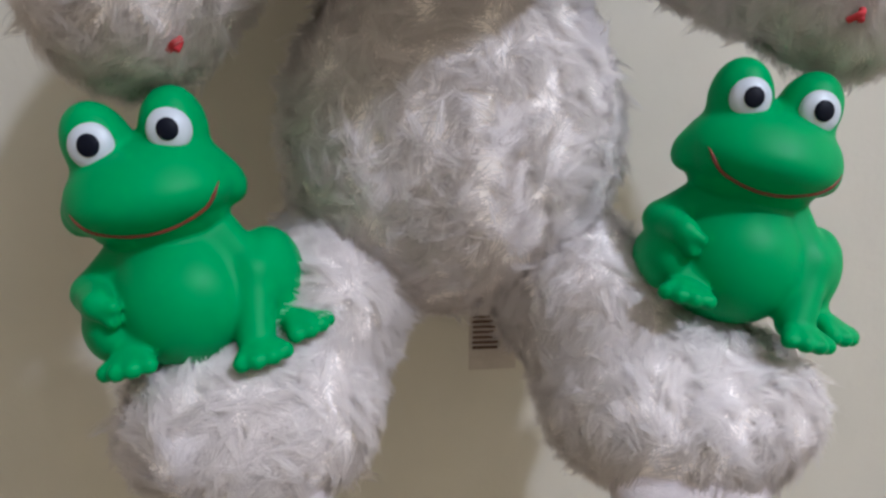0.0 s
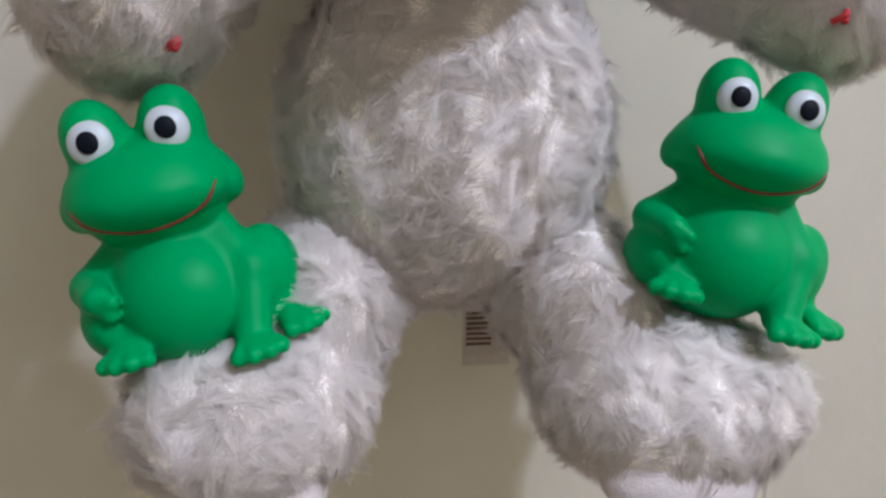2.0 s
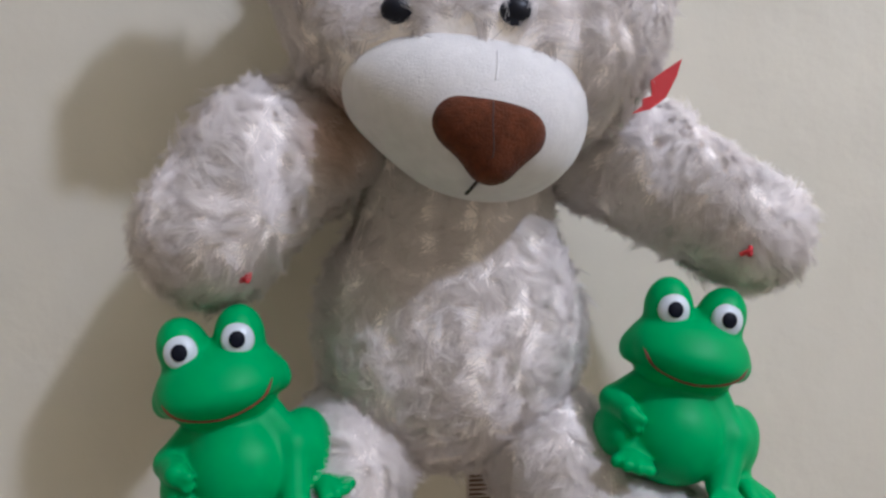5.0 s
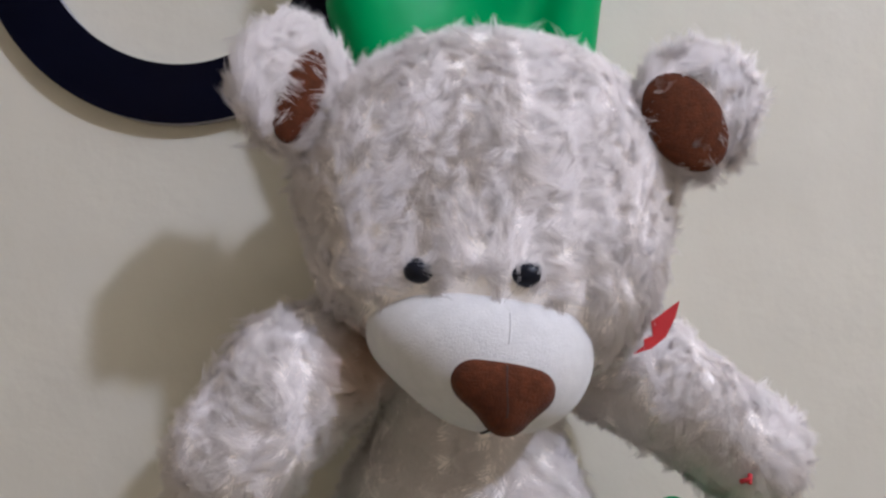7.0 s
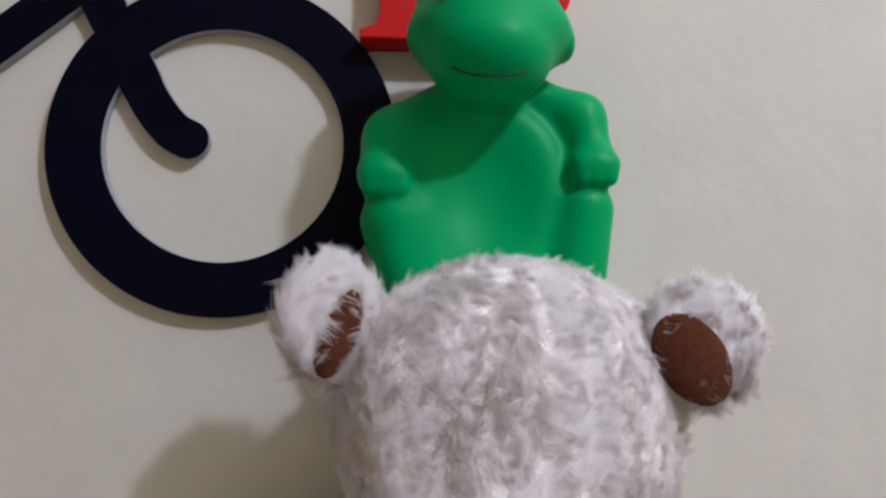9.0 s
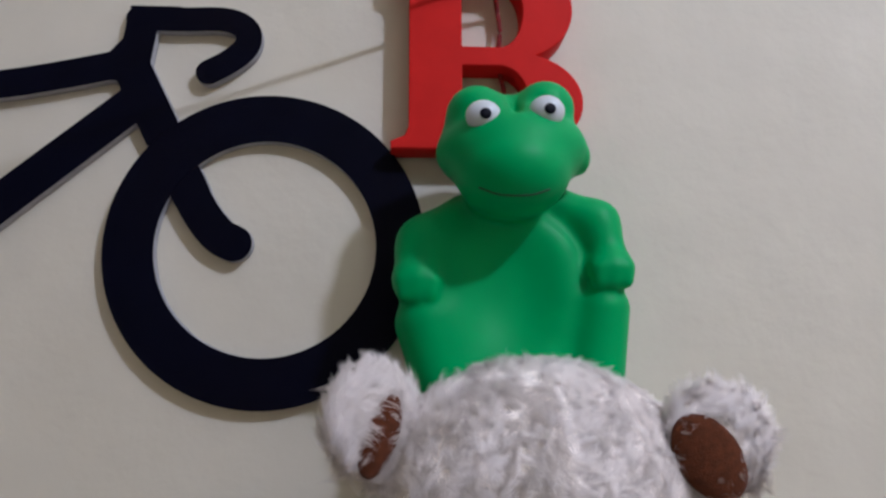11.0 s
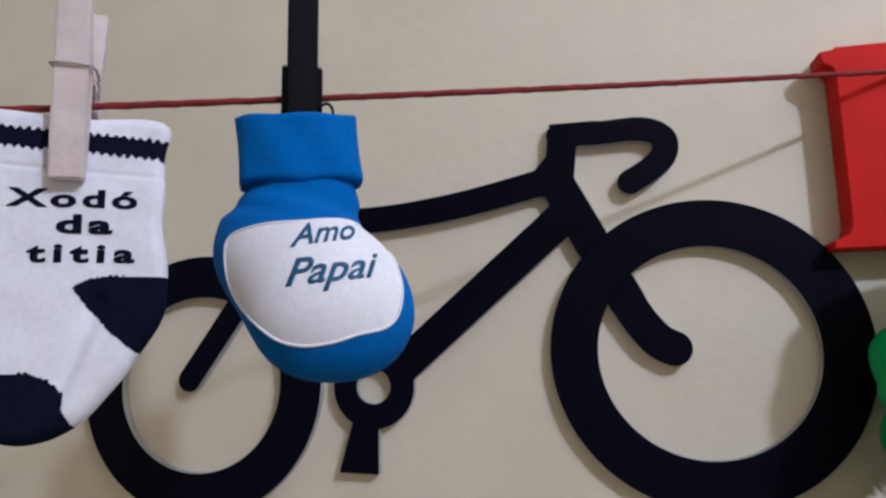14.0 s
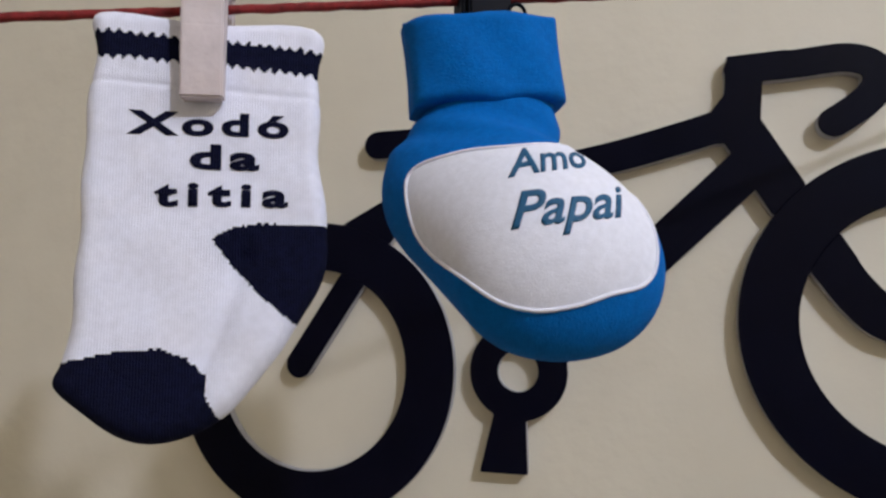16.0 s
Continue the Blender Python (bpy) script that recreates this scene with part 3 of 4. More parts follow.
for ex, ez in ((-0.0180, 1.3645), (0.0135, 1.3635)):
    e = land(f_head, [(ex, 0.09, ez)], (0, 1, 0), 0.0)[0]
    part("eye", blob("eye", [ell((ex, e[1] + 0.0010, ez), (0.0049, 0.0042, 0.0040))], 0.0005, M_EYE), bear, "shiny black bead eye", HOME)
for c, yaw, pad, pr in (((0.0735, 0.152, 1.4165), -8, (-0.0045, -0.0078, -0.0045), (0.0122, 0.0040, 0.0175)), ((-0.0580, 0.160, 1.4240), 24, (-0.0005, -0.0078, -0.0040), (0.0076, 0.0040, 0.0165))):
    r = turn(0, 0, yaw)
    pc = np.array(c) + r @ np.array(pad)
    PAD = [ell(pc, pr, (0, -32 if yaw < 0 else 20, yaw))]
    EAR = [ell(c, (0.0195, 0.0085, 0.0215), (0, 0, yaw))]
    ear = part("ear", plush("ear", EAR, 0.0018, 1700, 0.0100, rng, bald=lambda p, q=PAD: field(q, p) < 0.0011, back=0.3, down=-0.5), bear, "cream plush ear", HOME)
    part("inner_ear", blob("inner_ear", PAD, 0.0009, M_BROWN), ear, "brown velour inner ear")
ARM_L = [cap((-0.030, 0.195, 1.338), (-0.060, 0.172, 1.326), 0.021, 0.022), cap((-0.060, 0.172, 1.326), (-0.0765, 0.166, 1.303), 0.022, 0.0225, 0.008)]
ARM_R = [cap((0.036, 0.195, 1.335), (0.066, 0.180, 1.325), 0.020, 0.020), cap((0.066, 0.180, 1.325), (0.0975, 0.164, 1.302), 0.020, 0.0188, 0.008)]
for prims, spot in ((ARM_L, (-0.0630, 1.2905)), (ARM_R, (0.0880, 1.2970))):
    arm = part("arm", plush("arm", prims, 0.0020, 3300, 0.0090, rng), bear, "cream tufted plush arm", HOME)
    s = land(lambda p: field(prims, p), [(spot[0], 0.09, spot[1])], (0, 1, 0), 0.0)[0]
    bits = curvy([(s[0] - 0.0018, s[1] - 0.0030, s[2] - 0.0010), (s[0], s[1] - 0.0050, s[2] + 0.0004), (s[0] + 0.0010, s[1] - 0.0036, s[2] + 0.0012), (s[0] + 0.0002, s[1] - 0.0048, s[2] - 0.0012)], 5, False)
    part("red_stitch", tube("red_stitch", bits, 0.0008, M_RED_SPOT), arm, "small red thread stitch")
LEG_L = [cap((-0.024, 0.196, 1.238), (-0.038, 0.170, 1.222), 0.022, 0.022), ell((-0.0525, 0.150, 1.2040), (0.0305, 0.0290, 0.0200), (8, 0, 0), k=0.012)]
LEG_R = [cap((0.024, 0.196, 1.236), (0.038, 0.170, 1.220), 0.022, 0.022), ell((0.0560, 0.150, 1.2015), (0.0355, 0.0290, 0.0210), (8, 0, 0), k=0.012)]
for prims, sole in ((LEG_L, ell((-0.050, 0.132, 1.1910), (0.017, 0.012, 0.009), (20, 0, 0))), (LEG_R, ell((0.052, 0.130, 1.1890), (0.020, 0.012, 0.009), (20, 0, 0)))):
    leg = part("leg", plush("leg", prims, 0.0020, 4300, 0.0085, rng, bald=lambda p, q=[sole]: field(q, p) < 0.001), bear, "cream tufted plush leg", HOME)
    part("sole", blob("sole", [sole], 0.001, M_SOLE), leg, "smooth pinkish velour foot sole")
care = part("care_label", slab("care_label", (0.0090, 0.2085, 1.1845), (0.0255, 0.2091, 1.2130), M_TAG), bear, "small woven label with brown print", HOME)
for i in range(9):
    z = 1.2075 - i * 0.0019
    part("print_line", slab("print_line", (0.0102, 0.2081, z), (0.0102 + 0.0135 * (0.75 + 0.25 * math.sin(i * 2.3)), 0.2086, z + 0.0009), M_INK), care)
rib = [(0.0500, 1.3380), (0.0535, 1.3405), (0.0535, 1.3425), (0.0565, 1.3435), (0.0560, 1.3480), (0.0590, 1.3500), (0.0660, 1.3545), (0.0645, 1.3495), (0.0610, 1.3430), (0.0560, 1.3395)]
bm = bmesh.new()
face = bm.faces.new([bm.verts.new((x, 0.1425 + 0.15 * (x - 0.05), z)) for x, z in rib])
ext = bmesh.ops.extrude_face_region(bm, geom=[face])
bmesh.ops.translate(bm, vec=(0, 0.0006, 0), verts=[v for v in ext["geom"] if isinstance(v, bmesh.types.BMVert)])
bmesh.ops.recalc_face_normals(bm, faces=bm.faces[:])
part("red_tag", bm_mesh("red_tag", bm, M_RIBBON), bear, "torn red satin tag at the neck", HOME)


# ---- frogs ----
def sphere(name, c, r, mat, rot=(0, 0, 0)):
    bm = bmesh.new()
    bmesh.ops.create_uvsphere(bm, u_segments=24, v_segments=14, radius=1)
    m = Matrix.LocRotScale(c, Euler([radians(a) for a in rot]), r)
    bm.transform(m)
    return bm_mesh(name, bm, mat, True)


def small_frog(m, label):
    """A squatting bath frog that looks along its own -y."""

    prims = [ell((0, 0.003, 0.0155), (0.0190, 0.0165, 0.0175)), ell((0, 0.003, 0.0290), (0.0130, 0.0120, 0.0095), k=0.006),
             ell((0.0008, -0.0045, 0.0155), (0.0155, 0.0130, 0.0150), k=0.003)]
    toes = []
    # bent arm with its hand at the side of the belly, and the foot under it
    prims += [cap((-0.0120, 0.002, 0.0285), (-0.0195, -0.001, 0.0225), 0.0050, 0.0050, 0.003), cap((-0.0195, -0.001, 0.0225), (-0.0165, -0.0110, 0.0215), 0.0048, 0.0036, 0.0015),
              cap((-0.0165, -0.0110, 0.0215), (-0.0130, -0.0135, 0.0205), 0.0024, 0.0019, 0.001), cap((-0.0165, -0.0110, 0.0210), (-0.0140, -0.0130, 0.0175), 0.0024, 0.0019, 0.001),
              ell((-0.0175, -0.002, 0.0130), (0.0068, 0.0105, 0.0085), (0, -8, 12), k=0.0015), cap((-0.0135, -0.002, 0.0105), (-0.0120, -0.0095, 0.0085), 0.0052, 0.0044, 0.002)]
    toes.append((-0.0120, -0.0095, -12, 0.0045))
    # straight arm down to the ground, thigh and sideways foot
    prims += [cap((0.0115, 0.000, 0.0300), (0.0175, -0.0060, 0.0190), 0.0052, 0.0050, 0.003), cap((0.0175, -0.0060, 0.0190), (0.0148, -0.0130, 0.0050), 0.0050, 0.0046, 0.002),
              ell((0.0200, 0.002, 0.0150), (0.0090, 0.0120, 0.0135), (0, 8, -14), k=0.0020), cap((0.0205, 0.000, 0.0075), (0.0235, -0.0060, 0.0042), 0.0066, 0.0046, 0.002)]
    toes += [(0.0148, -0.0130, 10, 0.0), (0.0235, -0.0060, 38, 0.0015)]
    for tx, ty, base, tz in toes:
        for a in (-36, -12, 12, 36):
            dx, dy = math.sin(radians(a + base)), -math.cos(radians(a + base))
            prims.append(cap((tx + dx * 0.003, ty + dy * 0.003, 0.0036 + tz), (tx + dx * 0.0084, ty + dy * 0.0084, 0.0022 + tz), 0.0027, 0.0021, 0.0009))
    head = [ell((0, 0.000, 0.0445), (0.0192, 0.0160, 0.0108)), ell((0, -0.003, 0.0415), (0.0186, 0.0155, 0.0085), k=0.003), ell((0, 0.0010, 0.0365), (0.0160, 0.0140, 0.0075), k=0.0012)]
    for s in (-1, 1):
        head += [ell((s * 0.0084, -0.0005, 0.0555), (0.0078, 0.0080, 0.0105), (0, s * 8, 0), k=0.0028), ell((s * 0.0178, 0.001, 0.0405), (0.0034, 0.0055, 0.0045), k=0.003)]
    frog = thing("rubber_frog", m, label, "bath toy", "small rubber frogs on the bear")
    part("body", blob("body", prims + [(*q[:-2], max(q[-2], 0.0012), q[-1]) for q in head], 0.00075, M_GREEN), frog)
    f = lambda p: field(head, p)
    line = land(f, curvy([(-0.0162, -0.05, 0.0425), (-0.0125, -0.05, 0.0378), (-0.006, -0.05, 0.0352), (0, -0.05, 0.0344), (0.006, -0.05, 0.0352), (0.0125, -0.05, 0.0378), (0.0162, -0.05, 0.0425)], 6, False), (0, 1, 0), 0.0)
    part("mouth_line", tube("mouth_line", line, np.interp(np.linspace(-1, 1, len(line)), [-1, -0.8, 0.8, 1], [0.0001, 0.00055, 0.00055, 0.0001]), M_MOUTH), frog, "thin dark red painted mouth")
    for s in (-1, 1):
        eye = part("eye", sphere("eye", (s * 0.0084, -0.0072, 0.0558), (0.0050, 0.0026, 0.0053), M_WHITE, (-8, 0, s * 3)), frog, "white painted eye")
        part("pupil", sphere("pupil", (s * 0.0084, -0.0096, 0.0560), (0.0024, 0.0008, 0.0026), M_BLACK, (-8, 0, s * 3)), eye, "black painted pupil")
    return frog


small_frog(pose(-0.0635, 0.1500, 1.2185, -4, -11, 8) @ Matrix.Scale(0.960, 4), "small green rubber frog leaning on the bear's foot")
small_frog(pose(0.0650, 0.1520, 1.2235, -4, 11, -10) @ Matrix.Scale(0.975, 4), "small green rubber frog upright on the bear's foot")

BIG = Matrix.Translation((0, 0.20, 1.40))
OUT = Matrix.Translation((0, -0.003, 0.0010))
big = thing("large_rubber_frog", BIG, "large green rubber frog perched behind the bear's head", "bath toy")
FROG = [ell((0.001, 0.204, 1.474), (0.045, 0.0250, 0.048)), ell((0.002, 0.208, 1.430), (0.040, 0.028, 0.034), k=0.01),
        ell((0.001, 0.205, 1.496), (0.040, 0.020, 0.024), k=0.008),
        ell((0.001, 0.166, 1.478), (0.0320, 0.0250, 0.0430), (0, 8, 0), k=0.008, cut=True)]
FROG += [cap((-0.0360, 0.196, 1.4640), (-0.0250, 0.198, 1.4300), 0.0150, 0.0150, 0.007), cap((0.0420, 0.192, 1.4700), (0.0365, 0.195, 1.4300), 0.0127, 0.0140, 0.005)]
FROG += [cap((-0.018, 0.201, 1.514), (-0.0375, 0.198, 1.5000), 0.0095, 0.0110, 0.014), cap((-0.0375, 0.198, 1.5000), (-0.0425, 0.190, 1.4850), 0.0110, 0.0088, 0.010),
         cap((0.016, 0.199, 1.523), (0.0415, 0.195, 1.5095), 0.0085, 0.0105, 0.005), cap((0.0415, 0.195, 1.5095), (0.0465, 0.189, 1.4900), 0.0105, 0.0085, 0.006)]
for hx, hy, hz in ((-0.0410, 0.1880, 1.4815), (0.0448, 0.1850, 1.4870)):
    FROG.append(ell((hx, hy, hz), (0.0098, 0.0085, 0.0080), k=0.006))
    for d in (-0.0058, 0.0, 0.0058):
        FROG.append(cap((hx + d, hy - 0.0040, hz), (hx + d, hy - 0.0045, hz - 0.0055), 0.0036, 0.0030, 0.0030))
BHEAD = [ell((0.001, 0.184, 1.5420), (0.0320, 0.030, 0.0205)), ell((-0.0005, 0.170, 1.5265), (0.0245, 0.0250, 0.0195), k=0.010), ell((0.001, 0.180, 1.5380), (0.0325, 0.026, 0.0130), k=0.008), ell((-0.002, 0.187, 1.5490), (0.0260, 0.022, 0.0180), k=0.006)]
for mx, mz in ((-0.0150, 1.5555), (0.0155, 1.5580)):
    BHEAD += [ell((mx, 0.178, mz), (0.0135, 0.0150, 0.0130), (0, 0, 0), k=0.0040)]
BHEAD += [ell((0.0005, 0.160, 1.5600), (0.0026, 0.0110, 0.0100), k=0.005, cut=True)]
BHEAD += [ell((0.0325, 0.180, 1.5350), (0.0025, 0.006, 0.0045), k=0.005)]
part("body", blob("body", FROG + [ell((0, 0.204, 1.512), (0.020, 0.015, 0.014), k=0.006)] + [(*q[:-2], max(q[-2], 0.002), q[-1]) for q in BHEAD], 0.0012, M_GREEN), big, "", BIG.inverted() @ OUT)
f_big = lambda p: field(BHEAD, p)
# The shade in the moulded mouth crease is laid on as a dark green line.
smile = land(f_big, curvy([(-0.0165, 0.10, 1.5165), (-0.010, 0.10, 1.5135), (-0.003, 0.10, 1.5125), (0.005, 0.10, 1.5130), (0.012, 0.10, 1.5155)], 6, False), (0, 1, 0), 0.0)
part("mouth_line", tube("mouth_line", smile, 0.0005, material("mouth_crease_shade", (0.0, 0.06, 0.015), 0.6, 200, 0.2)), big, "moulded mouth line, its shade coloured dark green", BIG.inverted() @ OUT)
for s, c in ((-1, (-0.0140, 0.1585, 1.5480)), (1, (0.0128, 0.1585, 1.5505))):
    eye = part("eye", sphere("eye", c, (0.0076, 0.0058, 0.0068), M_WHITE), big, "white painted bulging eye", BIG.inverted() @ OUT)
    part("pupil", sphere("pupil", (c[0] + 0.0003, c[1] - 0.0054, c[2] - 0.0008), (0.0025, 0.0010, 0.0024), M_BLACK), eye, "black painted pupil")


# ---- things on the cord ----
HANG = 24.7


def hang_at(x):
    c = cord_at(x)
    return pose(c.x, c.y, c.z, 0, 0, HANG) @ Matrix.Scale(0.968, 4)


def split(name, v, q, groups, parent, at=None):
    """One surface cut into parts by a group number per face."""
    made = {}
    for g, (nm, mat, label) in groups.items():
        sel = q[name == g]
        used, inv = np.unique(sel, return_inverse=True)
        me = bpy.data.meshes.new(nm)
        fill(me, v[used], inv.ravel(), np.full(len(sel), 4, np.int32))
        me.materials.append(mat)
        made[g] = part(nm, me, parent, label, at)
    return made


def written(name, text, mat, parent, f, u0, u1, z0, height, rise=0.0, shear=0.0, weight=0.0, spacing=1.0):
    """Words fitted between u0 and u1 on the front of a cloth surface f."""
    me = letters(name, text, 1.0, mat, 1.0, shear, weight, spacing, 0.0)
    bm = bmesh.new()
    bm.from_mesh(me)
    bmesh.ops.triangulate(bm, faces=bm.faces[:])
    bmesh.ops.subdivide_edges(bm, edges=[e for e in bm.edges if e.calc_length() > 0.12], cuts=2, use_grid_fill=True)
    bmesh.ops.triangulate(bm, faces=bm.faces[:])
    bm.to_mesh(me)
    bm.free()
    co = np.array([v.co[:] for v in me.vertices])
    co[:, 0] = u0 + (co[:, 0] - co[:, 0].min()) / np.ptp(co[:, 0]) * (u1 - u0)
    zs = co[:, 1] * height / 0.73 + z0 + rise * (co[:, 0] - u0)
    p = land(f, np.stack([co[:, 0], np.full(len(co), -0.08), zs], -1), (0, 1, 0), 0.0)
    p[:, 1] -= 0.00035
    for v, c in zip(me.vertices, p):
        v.co = c
    bm = bmesh.new()
    bm.from_mesh(me)
    if bm.faces:
        ex = bmesh.ops.solidify(bm, geom=bm.faces[:], thickness=0.0004)
    bm.to_mesh(me)
    bm.free()
    return part(name, me, parent, "printed lettering")


SOCK = curvy([(-0.0275, -0.0030), (0.0000, -0.0045), (0.0315, -0.0045), (0.0330, -0.0190), (0.0330, -0.045), (0.0355, -0.0640), (0.0350, -0.0760), (0.0280, -0.0910), (0.0180, -0.1050), (0.0066, -0.1170),
              (-0.0030, -0.1215), (-0.0140, -0.1215), (-0.0260, -0.1150), (-0.0345, -0.1070), (-0.0326, -0.1000), (-0.0312, -0.0880), (-0.0302, -0.0640), (-0.0302, -0.045), (-0.0300, -0.0310), (-0.0287, -0.015)], 5)


def sock_form(p):
    d2 = poly2(p[:, [0, 2]], SOCK)
    wave = 0.0003 * np.sin(p[:, 0] * 210 + p[:, 2] * 90) * np.sin(p[:, 2] * 160 + 1) + 0.0002 * np.sin(p[:, 0] * 90 - p[:, 2] * 260)
    r = 0.0042 + 0.0018 * np.clip((-0.06 - p[:, 2]) / 0.05, 0, 1)
    fold = seg2(p[:, [0, 2]], np.array([0.0135, -0.0740]), np.array([0.0010, -0.1080]), 0.0)
    dent = 0.0016 * np.exp(-(fold / 0.0028) ** 2) * (p[:, 1] < 0)
    seam_at = p[:, 2] + 0.0252 + 0.055 * p[:, 0]
    dent = dent + 0.0004 * np.exp(-(seam_at / 0.0007) ** 2)
    return np.hypot(np.maximum(d2 + r, 0), p[:, 1]) - r + wave + dent


sock = thing("baby_sock", hang_at(-0.3562), "white baby sock with navy toe and heel on the cord", "sock")
v, q = nets(sock_form, (-0.042, -0.012, -0.130), (0.042, 0.012, 0.004), 0.00065)
c = v[q].mean(1)
u, z = c[:, 0], c[:, 2]
zig = 0.0006 * np.abs(((u * 900) % 2) - 1)
saw = 0.0015 * np.abs(((u * 690) % 2) - 1)
group = np.zeros(len(q), int)
top = -0.0107 - 0.055 * u
group[(z < top + 0.0006 - saw) & (z > top - 0.0068 - saw)] = 1
toe = poly2(np.stack([u, z], -1), [(-0.05, -0.1012), (-0.033, -0.1005), (-0.020, -0.0980), (-0.008, -0.0972), (-0.001, -0.1000), (0.0040, -0.1050), (0.0042, -0.1100), (0.0075, -0.1165), (0.009, -0.14), (-0.05, -0.14)])
heel = poly2(np.stack([u, z], -1), [(0.0040, -0.0680), (0.0090, -0.0650), (0.0160, -0.0635), (0.05, -0.0642), (0.05, -0.0935), (0.0275, -0.0925), (0.0180, -0.0845), (0.0100, -0.0760)])
group[toe + zig * 0.5 < 0] = 2
group[heel + zig * 0.5 < 0] = 3
split(group, v, q, {0: ("leg", M_SOCK, "white ribbed knit"), 1: ("stripe", M_NAVY, "navy knitted stripe"), 2: ("toe", M_NAVY, "navy knitted toe"), 3: ("heel", M_NAVY, "navy knitted heel")}, sock)
written("lettering", "Xodó", M_NAVY, sock, sock_form, -0.0185, 0.0245, -0.0388, 0.0066, weight=0.035, spacing=1.25)
written("lettering", "da", M_NAVY, sock, sock_form, -0.0020, 0.0165, -0.0483, 0.0068, weight=0.04, spacing=1.25)
written("lettering", "titia", M_NAVY, sock, sock_form, -0.0110, 0.0245, -0.0588, 0.0068, weight=0.035, spacing=1.35)

boot = thing("baby_bootie", hang_at(-0.2827), "blue and white cloth baby bootie clipped on the cord", "bootie")
FOOT = [cap((-0.0080, 0.0, -0.0625), (0.0075, -0.0390, -0.0855), 0.0240, 0.0262), cap((0.0010, 0.001, -0.034), (0.0020, 0.0, -0.052), 0.0200, 0.0215, 0.006), cap((-0.004, -0.004, -0.064), (0.010, -0.030, -0.079), 0.0225, 0.0235, 0.010),
        ell((0.0218, -0.0400, -0.0900), (0.0155, 0.0190, 0.0165), k=0.014)]


def foot_form(p):
    wave = 0.0007 * np.sin(p[:, 2] * 420 + p[:, 0] * 150) * np.exp(-((p[:, 2] + 0.046) / 0.006) ** 2)
    return field(FOOT, p * np.array([1, 1.45, 1])) * 0.72 + wave


def front_of(u, z):
    """The outline of the top panel, drawn in to where the toe stands out from the cord."""
    k = 0.917 - 0.147 * min(max((-0.05 - z) / 0.04, 0), 1)
    return -0.045 + (u + 0.045) * k, -0.1065 + (z + 0.1075) * k


VAMP = curvy([front_of(*w) for w in [(-0.0238, -0.0560), (-0.0120, -0.0525), (0.0030, -0.0520), (0.0250, -0.0510), (0.0380, -0.0570), (0.0490, -0.0725), (0.0525, -0.0845), (0.0490, -0.0910), (0.0370, -0.0940), (0.0250, -0.0975), (0.0122, -0.0985), (0.0000, -0.0940), (-0.0145, -0.0815), (-0.0225, -0.0690)]], 6)
v, q = nets(foot_form, (-0.042, -0.060, -0.125), (0.062, 0.034, -0.012), 0.001)
c = v[q].mean(1)
group = ((poly2(c[:, [0, 2]], VAMP) < 0) & (c[:, 1] < -0.002)).astype(int)
split(group, v, q, {0: ("foot", M_BLUE, "blue jersey"), 1: ("vamp", M_PATCH, "white jersey top panel")}, boot)
edge = land(foot_form, np.stack([VAMP[:, 0], np.full(len(VAMP), -0.08), VAMP[:, 1]], -1), (0, 1, 0), 0.0)
edge = np.roll(edge, -np.argmax(np.abs(foot_form(edge)) > 0.001) if (np.abs(foot_form(edge)) > 0.001).any() else 0, 0)
edge = edge[np.abs(foot_form(edge)) < 0.001]
part("piping", tube("piping", edge, 0.00055, M_PATCH), boot, "white piping round the panel")
CUFF = [(-0.0258, -0.0110), (0.0000, -0.0105), (0.0207, -0.0085), (0.0222, -0.0200), (0.0240, -0.0345), (0.0000, -0.0378), (-0.0230, -0.0378), (-0.0246, -0.0240)]


def cuff_form(p):
    d2 = poly2(p[:, [0, 2]], CUFF)
    flat = np.maximum(np.abs(p[:, 1]) - 0.0125 * np.sqrt(np.clip(1 - (p[:, 0] / 0.0255) ** 2, 0.05, 1)), 0)
    d = np.hypot(np.maximum(d2 + 0.0028, 0), flat) - 0.0028
    hole = field([ell((-0.002, 0, -0.006), (0.0200, 0.0105, 0.016))], p)
    return np.maximum(d, -hole) + 0.0004 * np.sin(p[:, 0] * 260 + p[:, 2] * 200)


v, q = nets(cuff_form, (-0.034, -0.022, -0.046), (0.032, 0.022, -0.002), 0.0009)
me = bpy.data.meshes.new("cuff")
fill(me, v, q.ravel(), np.full(len(q), 4, np.int32))
me.materials.append(M_BLUE)
part("cuff", me, boot, "folded blue jersey cuff")
written("lettering", "Amo", M_LETTER, boot, foot_form, -0.0045, 0.0180, -0.0664, 0.0088, 0.16, 0.35, 0.014)
written("lettering", "Papai", M_LETTER, boot, foot_form, -0.0058, 0.0252, -0.0804, 0.0096, 0.12, 0.35, 0.014)


def wedge(name, prof, half, mat, bevel=0.0006):
    """A bar with a side profile of (y, z) points and a width."""
    bm = bmesh.new()
    f = bm.faces.new([bm.verts.new((-half, y, z)) for y, z in prof])
    ex = bmesh.ops.extrude_face_region(bm, geom=[f])
    bmesh.ops.translate(bm, vec=(2 * half, 0, 0), verts=[w for w in ex["geom"] if isinstance(w, bmesh.types.BMVert)])
    bmesh.ops.recalc_face_normals(bm, faces=bm.faces[:])
    bmesh.ops.bevel(bm, geom=bm.edges[:], offset=bevel, segments=2, affect="EDGES")
    return bm_mesh(name, bm, mat)


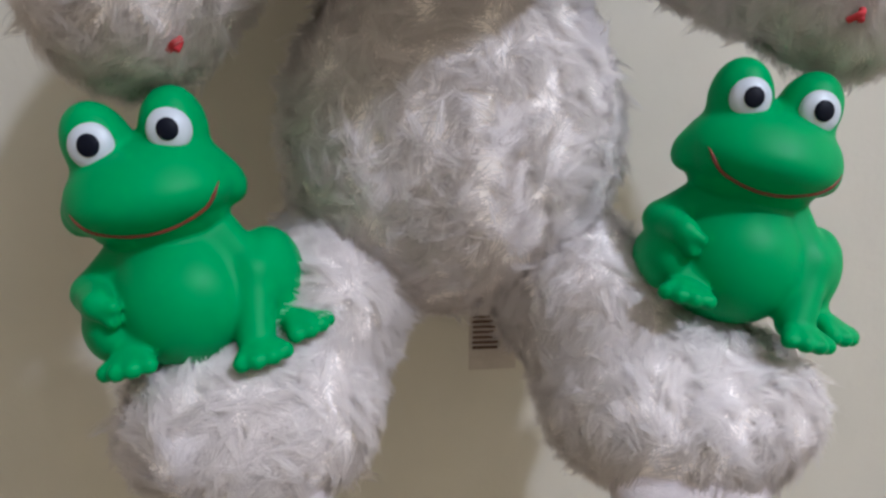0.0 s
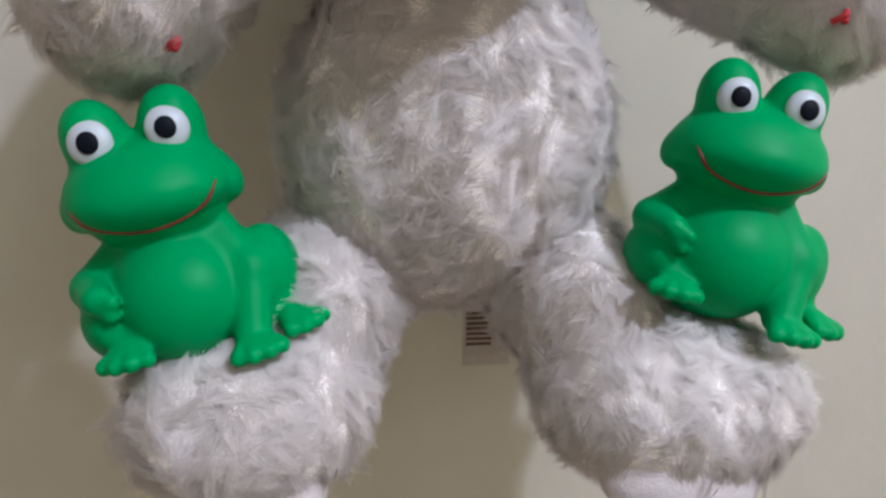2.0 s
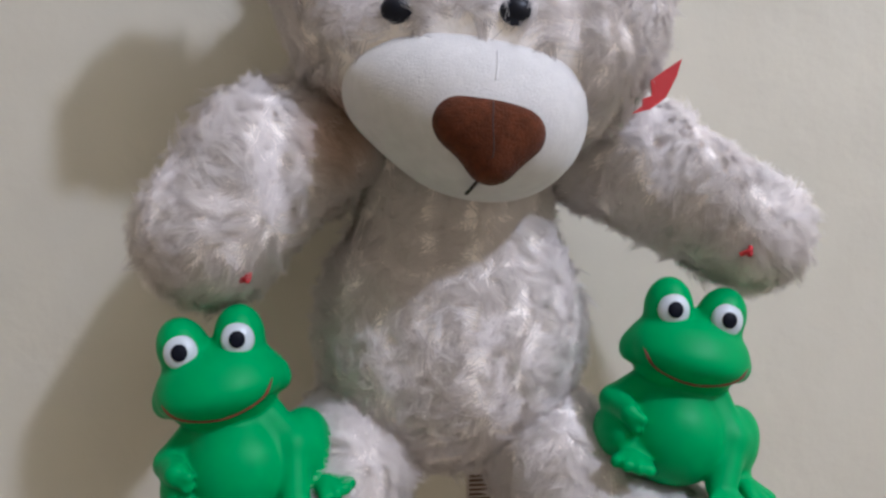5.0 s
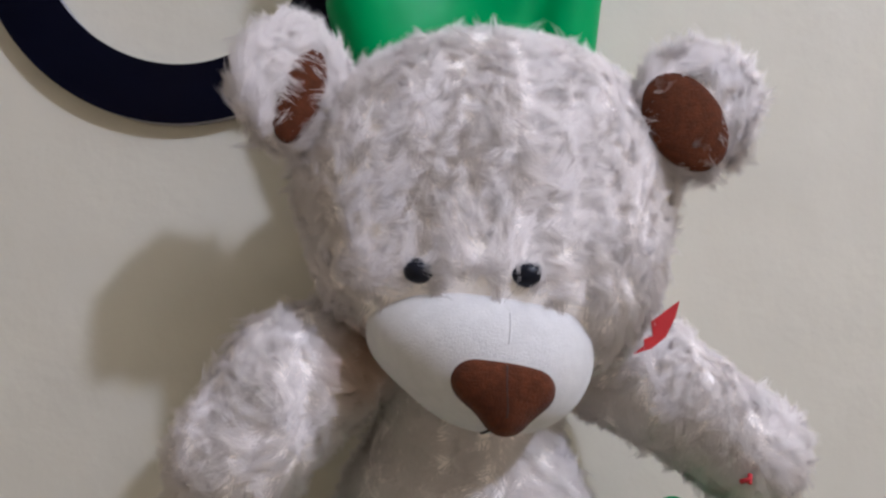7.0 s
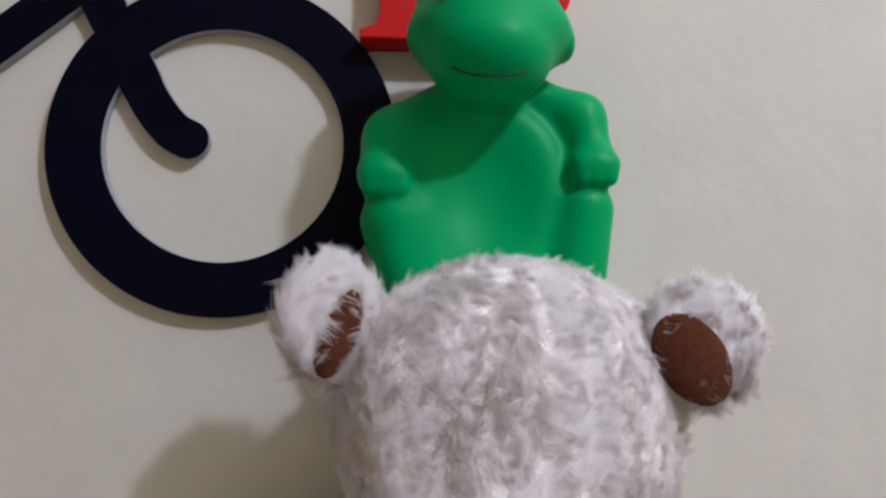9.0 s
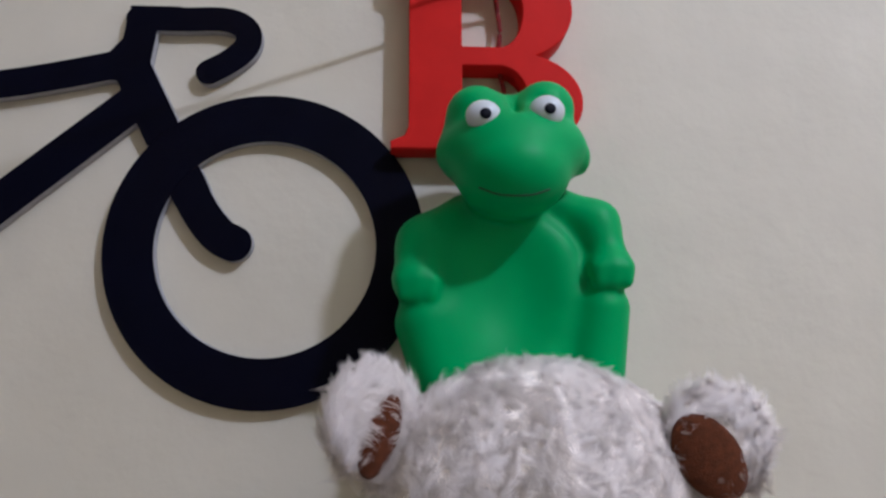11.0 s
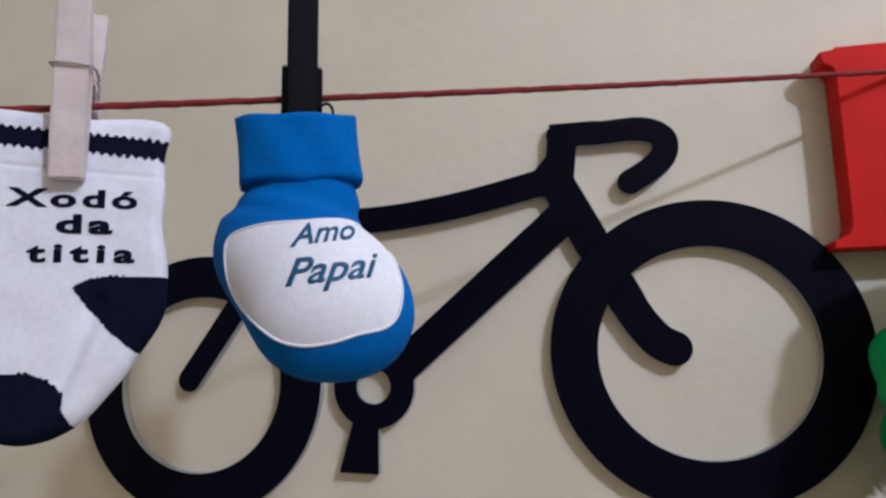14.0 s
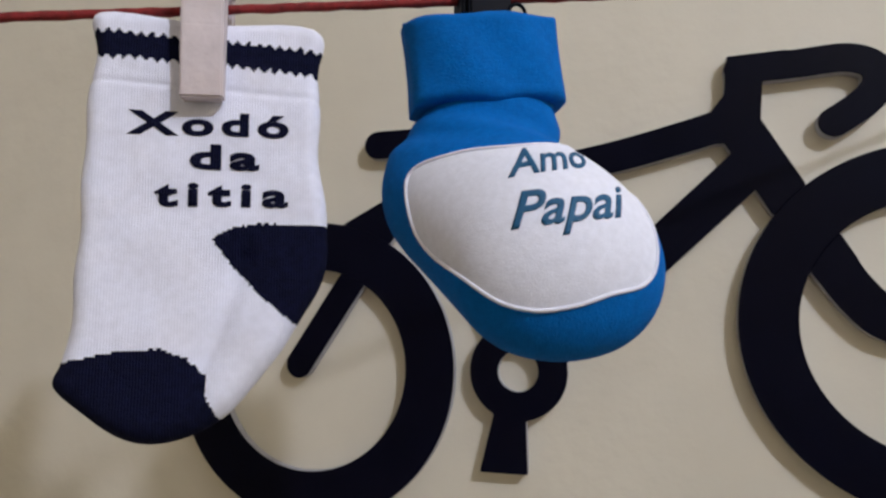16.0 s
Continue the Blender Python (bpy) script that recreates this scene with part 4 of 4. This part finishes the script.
peg = thing("clothes_peg", hang_at(-0.3550), "whitewashed wooden clothes peg holding the sock on the cord", "clothes peg")
front = [(-0.0052, -0.0300), (-0.0100, -0.0300), (-0.0120, -0.010), (-0.0120, 0.010), (-0.0150, 0.0430), (-0.0105, 0.0430), (-0.0035, 0.008), (-0.0035, -0.004)]
part("jaw", wedge("jaw", front, 0.0057, M_WOOD), peg, "pale wooden jaw")
part("jaw", wedge("jaw", [(-y, z) for y, z in front][::-1], 0.0057, M_WOOD), peg, "pale wooden jaw")
coil = [(-0.0068 + 0.0136 * i / 60, 0.0034 * math.sin(i * 0.9), 0.0075 + 0.0034 * math.cos(i * 0.9)) for i in range(61)]
spring = part("spring", tube("spring", coil, 0.0005, M_STEEL, 6), peg, "steel wire spring")
part("wire", tube("wire", [(-0.0068, 0.0, 0.0110), (-0.0070, -0.006, 0.0125), (-0.0068, -0.0125, 0.0120), (-0.0035, -0.0133, 0.0118), (0.0035, -0.0133, 0.0118), (0.0068, -0.0125, 0.0120), (0.0070, -0.006, 0.0125), (0.0068, 0.0, 0.0110)], 0.0005, M_STEEL, 6), spring)

clip = thing("clothes_clip", hang_at(-0.2830), "black plastic clothes clip holding the bootie on the cord", "clothes peg")
cf = [(-0.0030, -0.0150), (-0.0085, -0.0150), (-0.0085, 0.010), (-0.0085, 0.0440), (-0.0055, 0.0445), (-0.0022, 0.012)]
part("jaw", wedge("jaw", cf, 0.0060, M_CLIP, 0.0008), clip, "black plastic jaw")
part("jaw", wedge("jaw", [(-y, z) for y, z in cf][::-1], 0.0060, M_CLIP, 0.0008), clip, "black plastic jaw")
for sx in (-1, 1):
    part("lug", wedge("lug", [(-0.0060, -0.0100), (0.0060, -0.0100), (0.0060, 0.0100), (-0.0060, 0.0100)], 0.0012, M_CLIP, 0.0008), clip, at=Matrix.Translation((sx * 0.0068, 0, 0.002)))
ring = [(0.0095 + 0.0026 * math.cos(a), -0.006, -0.0070 + 0.0034 * math.sin(a)) for a in np.linspace(0, 6.4, 22)]
part("spring", tube("spring", ring, 0.0006, M_CLIP, 6), clip, "dark wire spring")
